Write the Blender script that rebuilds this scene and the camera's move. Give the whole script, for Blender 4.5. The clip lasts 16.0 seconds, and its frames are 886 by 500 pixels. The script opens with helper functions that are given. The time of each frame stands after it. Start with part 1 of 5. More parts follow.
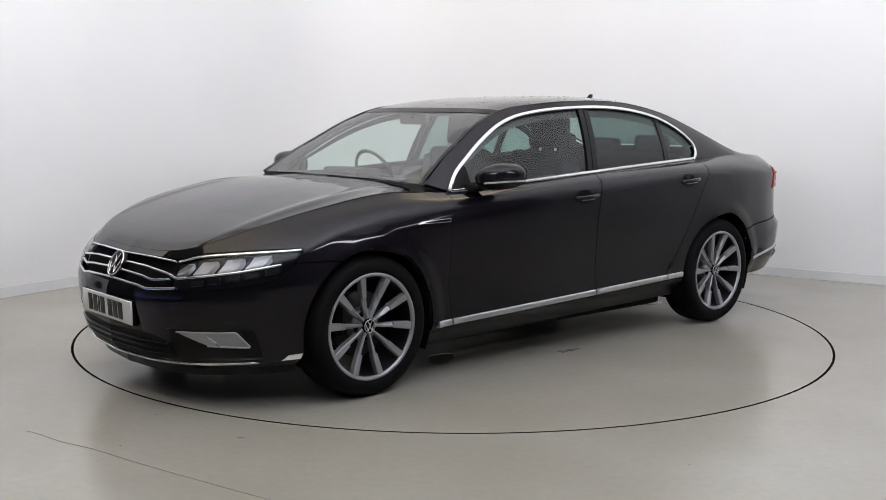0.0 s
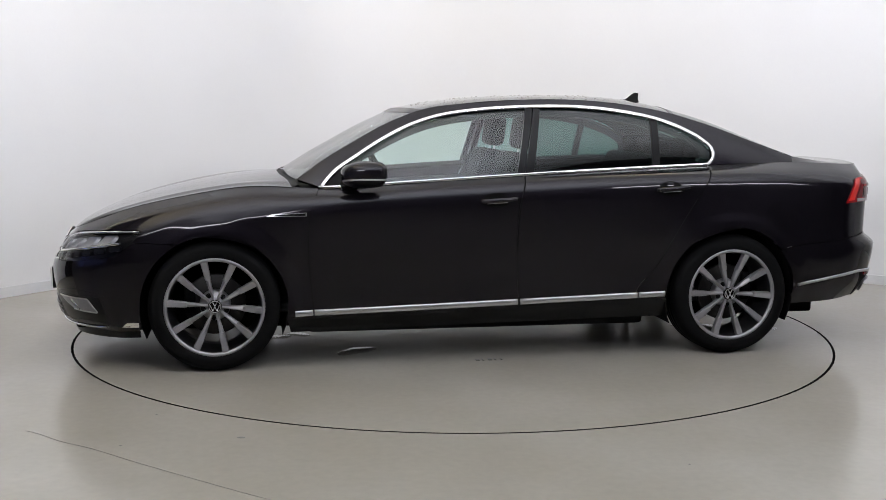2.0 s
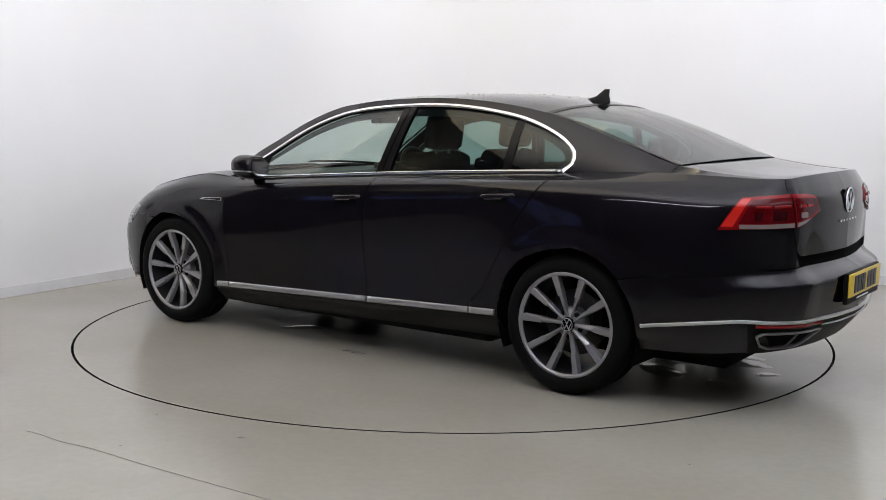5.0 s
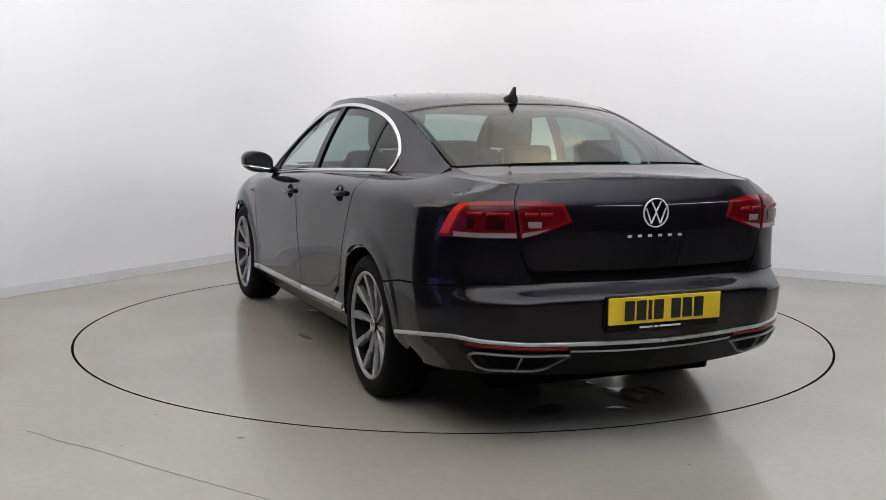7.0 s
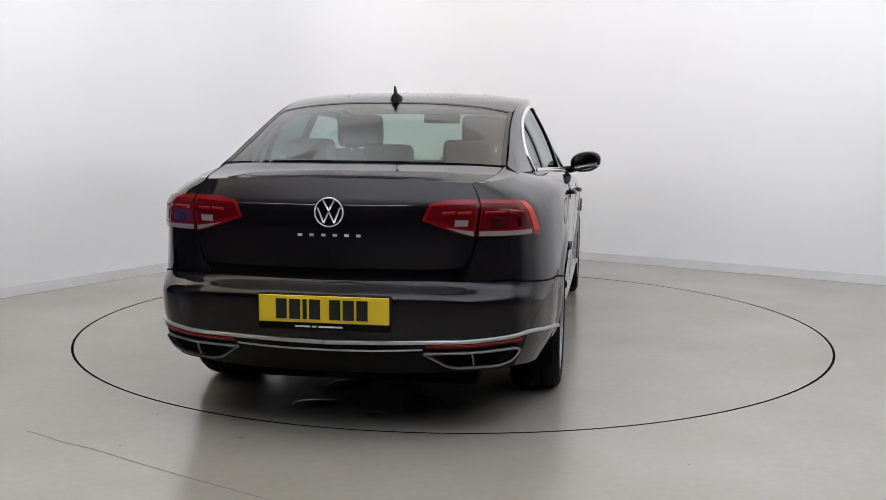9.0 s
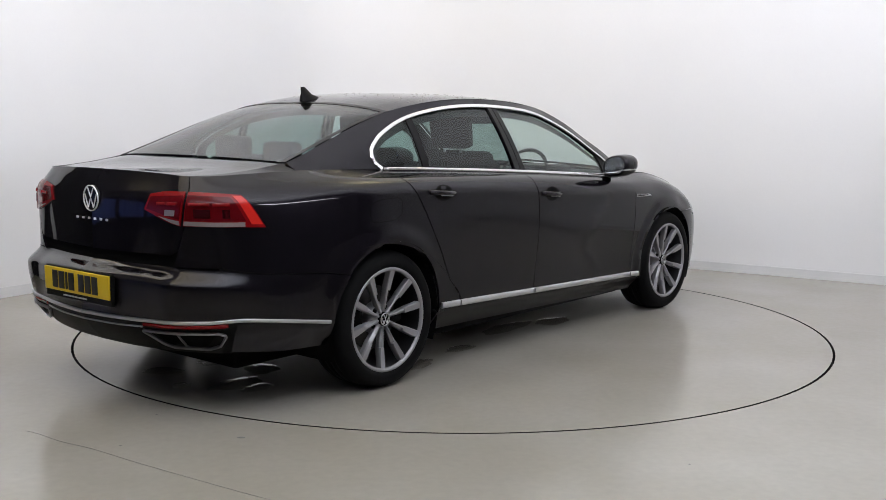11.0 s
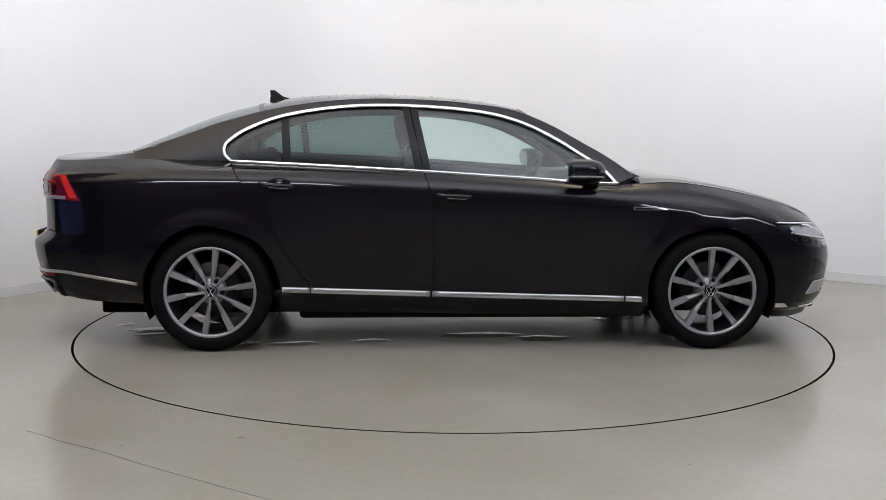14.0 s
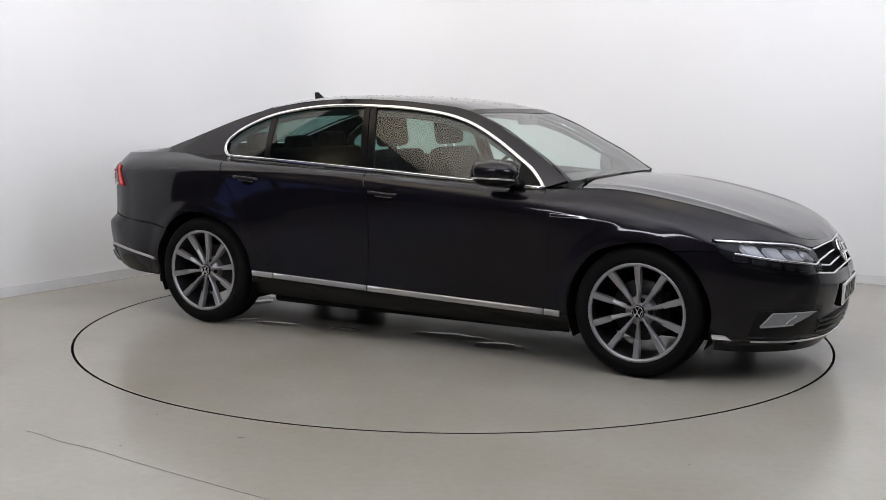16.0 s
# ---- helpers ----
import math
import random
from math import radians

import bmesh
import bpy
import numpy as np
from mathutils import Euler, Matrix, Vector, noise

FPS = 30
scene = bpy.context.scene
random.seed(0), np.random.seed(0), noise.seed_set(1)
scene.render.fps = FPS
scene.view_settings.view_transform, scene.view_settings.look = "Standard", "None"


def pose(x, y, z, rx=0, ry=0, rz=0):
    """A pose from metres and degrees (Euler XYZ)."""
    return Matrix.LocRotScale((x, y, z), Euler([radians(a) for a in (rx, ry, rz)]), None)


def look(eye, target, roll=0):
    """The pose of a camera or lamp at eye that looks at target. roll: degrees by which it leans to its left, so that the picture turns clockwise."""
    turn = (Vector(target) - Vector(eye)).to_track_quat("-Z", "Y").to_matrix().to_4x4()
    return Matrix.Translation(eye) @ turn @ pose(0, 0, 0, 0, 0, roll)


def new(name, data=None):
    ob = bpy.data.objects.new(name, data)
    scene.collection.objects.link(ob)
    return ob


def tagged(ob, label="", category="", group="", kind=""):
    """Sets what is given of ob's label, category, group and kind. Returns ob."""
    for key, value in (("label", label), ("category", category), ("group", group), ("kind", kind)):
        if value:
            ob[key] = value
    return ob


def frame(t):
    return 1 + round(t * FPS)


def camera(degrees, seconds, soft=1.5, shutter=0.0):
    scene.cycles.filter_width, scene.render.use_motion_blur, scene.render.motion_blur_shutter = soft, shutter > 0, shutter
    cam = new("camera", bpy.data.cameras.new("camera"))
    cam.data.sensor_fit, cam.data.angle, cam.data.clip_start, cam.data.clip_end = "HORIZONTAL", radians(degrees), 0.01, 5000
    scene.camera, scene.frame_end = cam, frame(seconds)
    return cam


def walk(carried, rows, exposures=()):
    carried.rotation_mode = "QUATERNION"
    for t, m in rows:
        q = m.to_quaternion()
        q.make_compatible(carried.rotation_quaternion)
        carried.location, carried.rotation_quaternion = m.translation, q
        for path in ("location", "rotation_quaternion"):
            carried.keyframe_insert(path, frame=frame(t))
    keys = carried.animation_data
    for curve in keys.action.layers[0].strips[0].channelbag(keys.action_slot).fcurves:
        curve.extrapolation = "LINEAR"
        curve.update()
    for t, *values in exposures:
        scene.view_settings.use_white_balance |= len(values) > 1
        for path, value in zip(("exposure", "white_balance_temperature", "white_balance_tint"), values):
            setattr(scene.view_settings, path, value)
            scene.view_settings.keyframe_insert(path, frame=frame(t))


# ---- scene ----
# One still camera, looking slightly down at a turntable.
cam = camera(46.13, 16.0, soft=0.8)
CAM = pose(0, -6.397, 1.303, 90 - 7.42, 0, 0.54) @ pose(0, 0, 0, 0, 0, 0.42)
walk(cam, [(0.0, CAM), (16.0, CAM)])

# ---- light ----
world = bpy.data.worlds.new("studio_air")
scene.world = world
world.use_nodes = True
world.node_tree.nodes["Background"].inputs[0].default_value = (0.75, 0.85, 1.0, 1)
world.node_tree.nodes["Background"].inputs[1].default_value = 0.02
scene.view_settings.exposure = 0.0

CORNER = Vector((-0.974, 4.366, 0))
ALONG_L = Vector((-0.525, -0.851, 0)).normalized()
ALONG_R = Vector((0.855, -0.518, 0)).normalized()
ROOM_H = 5.6


def room(a, b, z=0.0):
    """A place a metres along the side wall and b metres along the other from the corner."""
    return CORNER + ALONG_L * a + ALONG_R * b + Vector((0, 0, z))


SKY = (0.82, 0.88, 1.0)
NEUTRAL, WARM = (0.915, 0.925, 1.0), (1.0, 0.82, 0.46)
# Unseen floods on stands, added to light the white ceiling and the walls, and two hung uplighters near the corner: x,
# y, z, width, length, tilt towards the corner, watts, colour
LAMPS = [(-4.3, -2.4, 2.6, 1.2, 0.8, 158, 180, WARM), (2.1, 2.2, 4.8, 0.7, 0.4, 172, 26, WARM), (-2.0, 1.6, 4.8, 0.7, 0.4, 172, 24, SKY)]
for la, lb, tip, lw, lc in ((8.6, 4.2, 148, 315, NEUTRAL), (4.2, 8.6, 148, 310, NEUTRAL), (8.0, 8.0, 166, 350, SKY)):
    LAMPS.append((*room(la, lb, 2.6), 2.8, 1.8, tip, lw, lc))


def lamp_pose(x, y, z, tilt):
    """A lamp's pose: tipped from straight down towards the room's corner."""
    at = Vector((x, y, z))
    way = (Vector((CORNER.x, CORNER.y, z)) - at).normalized() * math.sin(radians(tilt)) + Vector((0, 0, -math.cos(radians(tilt))))
    return look(at, at + way)


for lx, ly, lz, ls, ll, lt, lw, lc in LAMPS:
    d = bpy.data.lights.new("bounce_lamp", "AREA")
    d.shape, d.size, d.size_y, d.energy, d.color = "RECTANGLE", ls, ll, lw, lc
    new("bounce_lamp", d).matrix_world = lamp_pose(lx, ly, lz, lt) @ Matrix.Translation((0, 0, -0.02))



# ---- materials ----
def material(name, colour=(0.5, 0.5, 0.5), rough=0.5, metal=0.0, coat=0.0, spec=0.5, grain=0.0, scale=40.0, bump=0.0, emit=0.0, stain=0.0, stain_scale=1.5, rough_var=0.0, warp=None, coat_rough=0.05, edge=(1, 1, 1), coat_ior=1.43):
    m = bpy.data.materials.new(name)
    m.use_nodes = True
    nt = m.node_tree
    b = nt.nodes["Principled BSDF"]
    b.inputs["Base Color"].default_value = (*colour, 1)
    b.inputs["Roughness"].default_value = rough
    b.inputs["Metallic"].default_value = metal
    b.inputs["Specular IOR Level"].default_value = spec
    b.inputs["Coat Weight"].default_value = coat
    b.inputs["Coat Roughness"].default_value = coat_rough
    b.inputs["Coat IOR"].default_value = coat_ior
    b.inputs["Specular Tint"].default_value = (*edge, 1)
    if emit:
        b.inputs["Emission Color"].default_value = (*colour, 1)
        b.inputs["Emission Strength"].default_value = emit
    if grain or bump or stain or rough_var:
        co = nt.nodes.new("ShaderNodeTexCoord")
        n1 = nt.nodes.new("ShaderNodeTexNoise")
        n1.inputs["Scale"].default_value, n1.inputs["Detail"].default_value = scale, 6
        n2 = nt.nodes.new("ShaderNodeTexNoise")
        n2.inputs["Scale"].default_value, n2.inputs["Detail"].default_value = stain_scale, 5
        for n in (n1, n2):
            nt.links.new(co.outputs["Object"], n.inputs["Vector"])
        mix1 = nt.nodes.new("ShaderNodeMix")
        mix1.data_type, mix1.blend_type = "RGBA", "MIX"
        mix1.inputs[6].default_value = (*[c * (1 - grain) for c in colour], 1)
        mix1.inputs[7].default_value = (*[min(1, c * (1 + grain)) for c in colour], 1)
        nt.links.new(n1.outputs["Fac"], mix1.inputs[0])
        mix2 = nt.nodes.new("ShaderNodeMix")
        mix2.data_type, mix2.blend_type = "RGBA", "MULTIPLY"
        mix2.inputs[0].default_value = 1.0
        ramp = nt.nodes.new("ShaderNodeValToRGB")
        ramp.color_ramp.elements[0].position, ramp.color_ramp.elements[1].position = 0.3, 0.7
        lo = 1 - stain
        ramp.color_ramp.elements[0].color = (*( (lo, lo, lo) if warp is None else [lo * w for w in warp]), 1)
        ramp.color_ramp.elements[1].color = (1, 1, 1, 1)
        nt.links.new(n2.outputs["Fac"], ramp.inputs[0])
        nt.links.new(mix1.outputs[2], mix2.inputs[6])
        nt.links.new(ramp.outputs[0], mix2.inputs[7])
        nt.links.new(mix2.outputs[2], b.inputs["Base Color"])
        if rough_var:
            mr = nt.nodes.new("ShaderNodeMapRange")
            mr.inputs[3].default_value, mr.inputs[4].default_value = max(0.02, rough - rough_var), rough + rough_var
            nt.links.new(n2.outputs["Fac"], mr.inputs[0])
            nt.links.new(mr.outputs[0], b.inputs["Roughness"])
        if bump:
            bp = nt.nodes.new("ShaderNodeBump")
            bp.inputs["Strength"].default_value, bp.inputs["Distance"].default_value = bump, 0.002
            nt.links.new(n1.outputs["Fac"], bp.inputs["Height"])
            nt.links.new(bp.outputs[0], b.inputs["Normal"])
    return m


def glass(name, tint, rough=0.0, f0=0.06):
    """Thin tinted pane: what passes takes the tint, the gloss grows towards grazing angles."""
    m = bpy.data.materials.new(name)
    m.use_nodes = True
    nt = m.node_tree
    nt.nodes.remove(nt.nodes["Principled BSDF"])
    tr, gl = nt.nodes.new("ShaderNodeBsdfTransparent"), nt.nodes.new("ShaderNodeBsdfGlossy")
    tr.inputs[0].default_value = (*tint, 1)
    gl.inputs["Roughness"].default_value = rough
    lw, mx = nt.nodes.new("ShaderNodeLayerWeight"), nt.nodes.new("ShaderNodeMixShader")
    lw.inputs[0].default_value = 0.5
    pw, sc = nt.nodes.new("ShaderNodeMath"), nt.nodes.new("ShaderNodeMath")
    pw.operation, pw.inputs[1].default_value = "POWER", 5.0
    sc.operation, sc.inputs[1].default_value, sc.inputs[2].default_value = "MULTIPLY_ADD", 1 - f0, f0
    nt.links.new(lw.outputs["Facing"], pw.inputs[0])
    nt.links.new(pw.outputs[0], sc.inputs[0])
    nt.links.new(sc.outputs[0], mx.inputs[0])
    nt.links.new(tr.outputs[0], mx.inputs[1])
    nt.links.new(gl.outputs[0], mx.inputs[2])
    nt.links.new(mx.outputs[0], nt.nodes["Material Output"].inputs[0])
    return m


PAINT = material("dark_grey_metallic_paint", (0.0095, 0.0082, 0.0112), 0.36, 0.6, 1.0, spec=0.0, coat_rough=0.045, edge=(0.30, 0.28, 0.34), coat_ior=1.38, grain=0.25, scale=900, stain=0.06, stain_scale=3)
BLACK_GLOSS = material("gloss_black_trim", (0.002, 0.002, 0.0023), 0.3, 0, 0.25, spec=0.1, grain=0.2, scale=60)
BLACK_PLASTIC = material("black_grained_plastic", (0.0035, 0.0035, 0.0036), 0.5, spec=0.12, grain=0.3, scale=400, bump=0.15)
UNDER = material("dark_underbody", (0.004, 0.004, 0.004), 0.9, spec=0.1, grain=0.3, scale=30)
CHROME = material("satin_chrome", (0.80, 0.80, 0.80), 0.16, 1.0, grain=0.05, scale=200)
SILVER = material("silver_trim", (0.52, 0.52, 0.53), 0.28, 0.9, grain=0.05, scale=200)
ALLOY = material("grey_machined_alloy", (0.33, 0.325, 0.34), 0.42, 0.6, grain=0.10, scale=300, stain=0.1, stain_scale=9)
ALLOY_DARK = material("dark_grey_alloy_paint", (0.035, 0.035, 0.038), 0.4, 0.6, grain=0.1, scale=200)
RUBBER = material("black_tyre_rubber", (0.0035, 0.0035, 0.0038), 0.75, spec=0.12, grain=0.3, scale=120, bump=0.25, stain=0.2, stain_scale=6)
DISC = material("worn_brake_steel", (0.045, 0.043, 0.042), 0.45, 0.9, grain=0.2, scale=90)
GLASS = glass("green_tinted_glass", (0.74, 0.85, 0.815), 0.03, 0.068)
GLASS_DARK = glass("privacy_tinted_glass", (0.25, 0.38, 0.355), 0.03, 0.052)
REAR_GLASS = glass("rear_screen_glass", (0.42, 0.55, 0.52), 0.06, 0.10)
SCREEN = glass("windscreen_glass", (0.80, 0.88, 0.84), 0.04, 0.16)
LENS = glass("clear_lamp_lens", (0.90, 0.91, 0.93), 0.0, 0.025)
MIRROR = material("mirror_silver", (0.82, 0.83, 0.84), 0.02, 1.0, grain=0.01, scale=50)
LETTER = material("bright_satin_lettering", (0.74, 0.74, 0.75), 0.5, 0.4, grain=0.05, scale=200)
EXHAUST = material("dull_dark_chrome", (0.20, 0.20, 0.20), 0.3, 0.9, grain=0.1, scale=150)
RED = material("red_lamp_lens", (0.19, 0.004, 0.006), 0.14, 0, 0.1, spec=0.3, grain=0.15, scale=150)
RED_DARK = material("dark_red_lamp_lens", (0.085, 0.002, 0.004), 0.14, 0, 0.1, spec=0.3, grain=0.15, scale=150)
RED_DEEP = material("deep_red_lamp_cell", (0.030, 0.0015, 0.003), 0.14, 0, 0.2, grain=0.15, scale=150)
RED_BRIGHT = material("bright_red_reflector", (0.55, 0.020, 0.014), 0.16, 0, 0.2, grain=0.15, scale=150)
CLEAR_PALE = material("pale_lamp_reflector", (0.36, 0.29, 0.29), 0.25, 0.4, 0.6, grain=0.1, scale=150)
LAMP_HOUSING = material("grey_lamp_housing", (0.022, 0.022, 0.024), 0.3, 0.7, grain=0.1, scale=80)
LAMP_SMALL = material("dull_lamp_metal", (0.05, 0.05, 0.056), 0.3, 0.8, grain=0.1, scale=80)
LAMP_METAL = material("lamp_reflector_metal", (0.38, 0.38, 0.40), 0.45, 0.75, grain=0.1, scale=80)
PLATE_YELLOW = material("yellow_reflective_plate", (0.80, 0.56, 0.02), 0.35, 0, 0.4, grain=0.04, scale=300)
PLATE_WHITE = material("white_reflective_plate", (0.74, 0.74, 0.73), 0.35, 0, 0.4, grain=0.04, scale=300)
INK = material("black_plate_ink", (0.012, 0.012, 0.012), 0.4, grain=0.1, scale=200)
WHITE_INK = material("white_print", (0.75, 0.75, 0.75), 0.5, grain=0.05, scale=200)
SEAT = material("black_seat_cloth", (0.007, 0.0072, 0.0078), 0.85, spec=0.08, grain=0.15, scale=60)
CABIN = material("dark_cabin_plastic", (0.014, 0.015, 0.016), 0.55, grain=0.2, scale=200, bump=0.1)
HEADLINER = material("grey_headliner_cloth", (0.10, 0.10, 0.095), 0.85, grain=0.15, scale=300)
WALL = material("white_studio_paint", (0.78, 0.78, 0.79), 0.55, grain=0.015, scale=60, stain=0.035, stain_scale=0.8, bump=0.05)
CEILING = material("white_ceiling_paint", (0.76, 0.76, 0.76), 0.8, grain=0.02, scale=60, stain=0.05, stain_scale=0.7)
WALL_DARK = material("dark_grey_painted_wall", (0.030, 0.031, 0.034), 0.8, grain=0.1, scale=40, stain=0.1, stain_scale=0.6)
SKIRT = material("white_gloss_skirting", (0.68, 0.68, 0.69), 0.5, grain=0.02, scale=50, stain=0.08, stain_scale=3)
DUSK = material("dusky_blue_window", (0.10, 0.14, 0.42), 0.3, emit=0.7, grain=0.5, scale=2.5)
FLOOR = material("grey_sealed_concrete", (0.335, 0.318, 0.284), 0.20, spec=0.75, grain=0.07, scale=26, stain=0.12, stain_scale=1.0, bump=0.04, rough_var=0.06, warp=(1.0, 0.98, 0.92))
GAP = material("black_joint", (0.004, 0.004, 0.004), 0.9, spec=0.05, grain=0.2, scale=80)
WATER = glass("water_film", (0.92, 0.91, 0.89), 0.03)
HAIRLINE = material("fine_floor_crack", (0.20, 0.19, 0.17), 0.6, grain=0.3, scale=40)
MARK = material("worn_black_floor_marking", (0.08, 0.076, 0.068), 0.6, grain=0.4, scale=60)


# ---- mesh tools ----
def part(name, verts, faces, mat, parent=None, label="", smooth=True, at=None):
    me = bpy.data.meshes.new(name)
    me.from_pydata([tuple(float(c) for c in v) for v in verts], [], [tuple(int(i) for i in f) for f in faces])
    me.materials.append(mat)
    me.polygons.foreach_set("use_smooth", [smooth] * len(me.polygons))
    me.update()
    ob = new(name, me)
    if parent:
        ob.parent = parent
    if at is not None:
        ob.location = at
    if label:
        tagged(ob, label)
    return ob


def hermite(xs, ys, q):
    """Smooth curve through (xs, ys), xs rising, at q."""
    xs, ys, q = np.asarray(xs, float), np.asarray(ys, float), np.asarray(q, float)
    sh = (-1,) + (1,) * (ys.ndim - 1)
    h = np.diff(xs)
    d = np.diff(ys, axis=0) / h.reshape(sh)
    m = np.empty_like(ys)
    m[0], m[-1] = d[0], d[-1]
    w0, w1 = h[1:].reshape(sh), h[:-1].reshape(sh)
    m[1:-1] = (d[:-1] * w0 + d[1:] * w1) / (w0 + w1)
    i = np.clip(np.searchsorted(xs, q, side="right") - 1, 0, len(xs) - 2)
    t = ((q - xs[i]) / h[i]).reshape((-1,) + (1,) * (ys.ndim - 1))
    hh = h[i].reshape(t.shape)
    return (2 * t**3 - 3 * t**2 + 1) * ys[i] + (t**3 - 2 * t**2 + t) * hh * m[i] + (3 * t**2 - 2 * t**3) * ys[i + 1] + (t**3 - t**2) * hh * m[i + 1]


def curve(pts, n, smooth=True):
    """n places at even steps along a curve through pts."""
    p = np.asarray(pts, float)
    s = np.r_[0, np.cumsum(np.linalg.norm(np.diff(p, axis=0), axis=1))]
    if smooth and len(p) > 2:
        p = hermite(s, p, np.linspace(0, s[-1], 40 * len(p)))
        s = np.r_[0, np.cumsum(np.linalg.norm(np.diff(p, axis=0), axis=1))]
    q = np.linspace(0, s[-1], n)
    return np.stack([np.interp(q, s, p[:, k]) for k in range(p.shape[1])], 1)


def coons(c0, c1, d0, d1):
    """Patch between c0 (v = 0), c1 (v = 1), d0 (u = 0), d1 (u = 1): arrays of nu and nv places."""
    nu, nv = len(c0), len(d0)
    u, v = np.linspace(0, 1, nu)[None, :, None], np.linspace(0, 1, nv)[:, None, None]
    a = (1 - v) * c0[None] + v * c1[None]
    b = (1 - u) * d0[:, None] + u * d1[:, None]
    c = (1 - u) * (1 - v) * c0[0] + u * (1 - v) * c0[-1] + (1 - u) * v * c1[0] + u * v * c1[-1]
    return a + b - c


MIDDLE = np.array([-1.4, 0, 0.6])


def sheet(P, thick=0.012, sign=1, hint=None):
    """Vertices and faces of a grid of places, with its edge turned inwards. sign -1: mirrored."""
    P = np.array(P, float)
    nv, nu = P.shape[:2]
    gu, gv = np.gradient(P, axis=1), np.gradient(P, axis=0)
    N = np.cross(gu, gv)
    N /= np.linalg.norm(N, axis=2)[..., None] + 1e-12
    h = (P - MIDDLE).reshape(-1, 3).mean(0) if hint is None else np.asarray(hint, float)
    turn = (N.reshape(-1, 3).mean(0) @ h) < 0
    if turn:
        N = -N
    V = P.reshape(-1, 3)
    idx = np.arange(nv * nu).reshape(nv, nu)
    F = np.stack([idx[:-1, :-1], idx[:-1, 1:], idx[1:, 1:], idx[1:, :-1]], -1).reshape(-1, 4)
    if turn:
        F = F[:, ::-1]
    F = [list(f) for f in F]
    if thick:
        loop = np.r_[idx[0, :], idx[1:, -1], idx[-1, -2::-1], idx[-2:0:-1, 0]]
        base = len(V)
        n = len(loop)
        V = np.r_[V, V[loop] - N.reshape(-1, 3)[loop] * thick, V[loop]]
        for i in range(n):
            j = (i + 1) % n
            f = [base + n + i, base + i, base + j, base + n + j]
            F.append(f[::-1] if turn else f)
    V = V.copy()
    if sign < 0:
        V[:, 1] *= -1
        F = [f[::-1] for f in F]
    return V, F


def whole(P):
    """A grid from the middle (u = 0) to the edge, mirrored to the other edge."""
    M = P.copy()
    M[..., 1] *= -1
    return np.concatenate([M[:, :0:-1], P], 1)


def join(*parts):
    V, F, n = [], [], 0
    for v, f in parts:
        v = np.asarray(v, float)
        V.append(v)
        F += [[i + n for i in g] for g in f]
        n += len(v)
    return np.concatenate(V), F


def lathe(profile, n=64, closed=False):
    """A turned body about y: profile of (radius, y)."""
    pr = np.asarray(profile, float)
    a = np.linspace(0, 2 * math.pi, n, endpoint=False)
    V = np.stack([np.outer(np.cos(a), pr[:, 0]), np.tile(pr[:, 1], (n, 1)), np.outer(np.sin(a), pr[:, 0])], -1).reshape(-1, 3)
    k, F = len(pr), []
    for i in range(n):
        j = (i + 1) % n
        for m in range(k if closed else k - 1):
            o = (m + 1) % k
            F.append([i * k + m, i * k + o, j * k + o, j * k + m])
    return V, F


def box(cx, cy, cz, sx, sy, sz, bevel=0.01, turn=None):
    """A block with rounded edges."""
    bm = bmesh.new()
    bmesh.ops.create_cube(bm, size=1.0, matrix=Matrix.Diagonal((sx, sy, sz, 1)))
    if bevel:
        bmesh.ops.bevel(bm, geom=bm.edges[:], offset=min(bevel, 0.45 * min(sx, sy, sz)), segments=3, affect="EDGES", profile=0.6)
    m = Matrix.Translation((cx, cy, cz)) @ (turn or Matrix())
    bm.transform(m)
    V = np.array([v.co[:] for v in bm.verts])
    bm.verts.index_update()
    F = [[v.index for v in f.verts] for f in bm.faces]
    bm.free()
    return V, F


def tube(pts, r, n=10, flat=1.0):
    """A round bar along pts."""
    p = np.asarray(pts, float)
    t = np.gradient(p, axis=0)
    t /= np.linalg.norm(t, axis=1)[:, None] + 1e-12
    up = np.array([0, 0, 1.0]) if abs(t[:, 2]).mean() < 0.8 else np.array([0, 1.0, 0])
    a = np.cross(t, up)
    a /= np.linalg.norm(a, axis=1)[:, None] + 1e-12
    b = np.cross(a, t)
    V = []
    for i in range(len(p)):
        for k in range(n):
            w = 2 * math.pi * k / n
            V.append(p[i] + r * (math.cos(w) * a[i] * flat + math.sin(w) * b[i]))
    F = [[i * n + k, i * n + (k + 1) % n, (i + 1) * n + (k + 1) % n, (i + 1) * n + k] for i in range(len(p) - 1) for k in range(n)]
    F += [list(range(n))[::-1], [(len(p) - 1) * n + k for k in range(n)]]
    return np.array(V), F


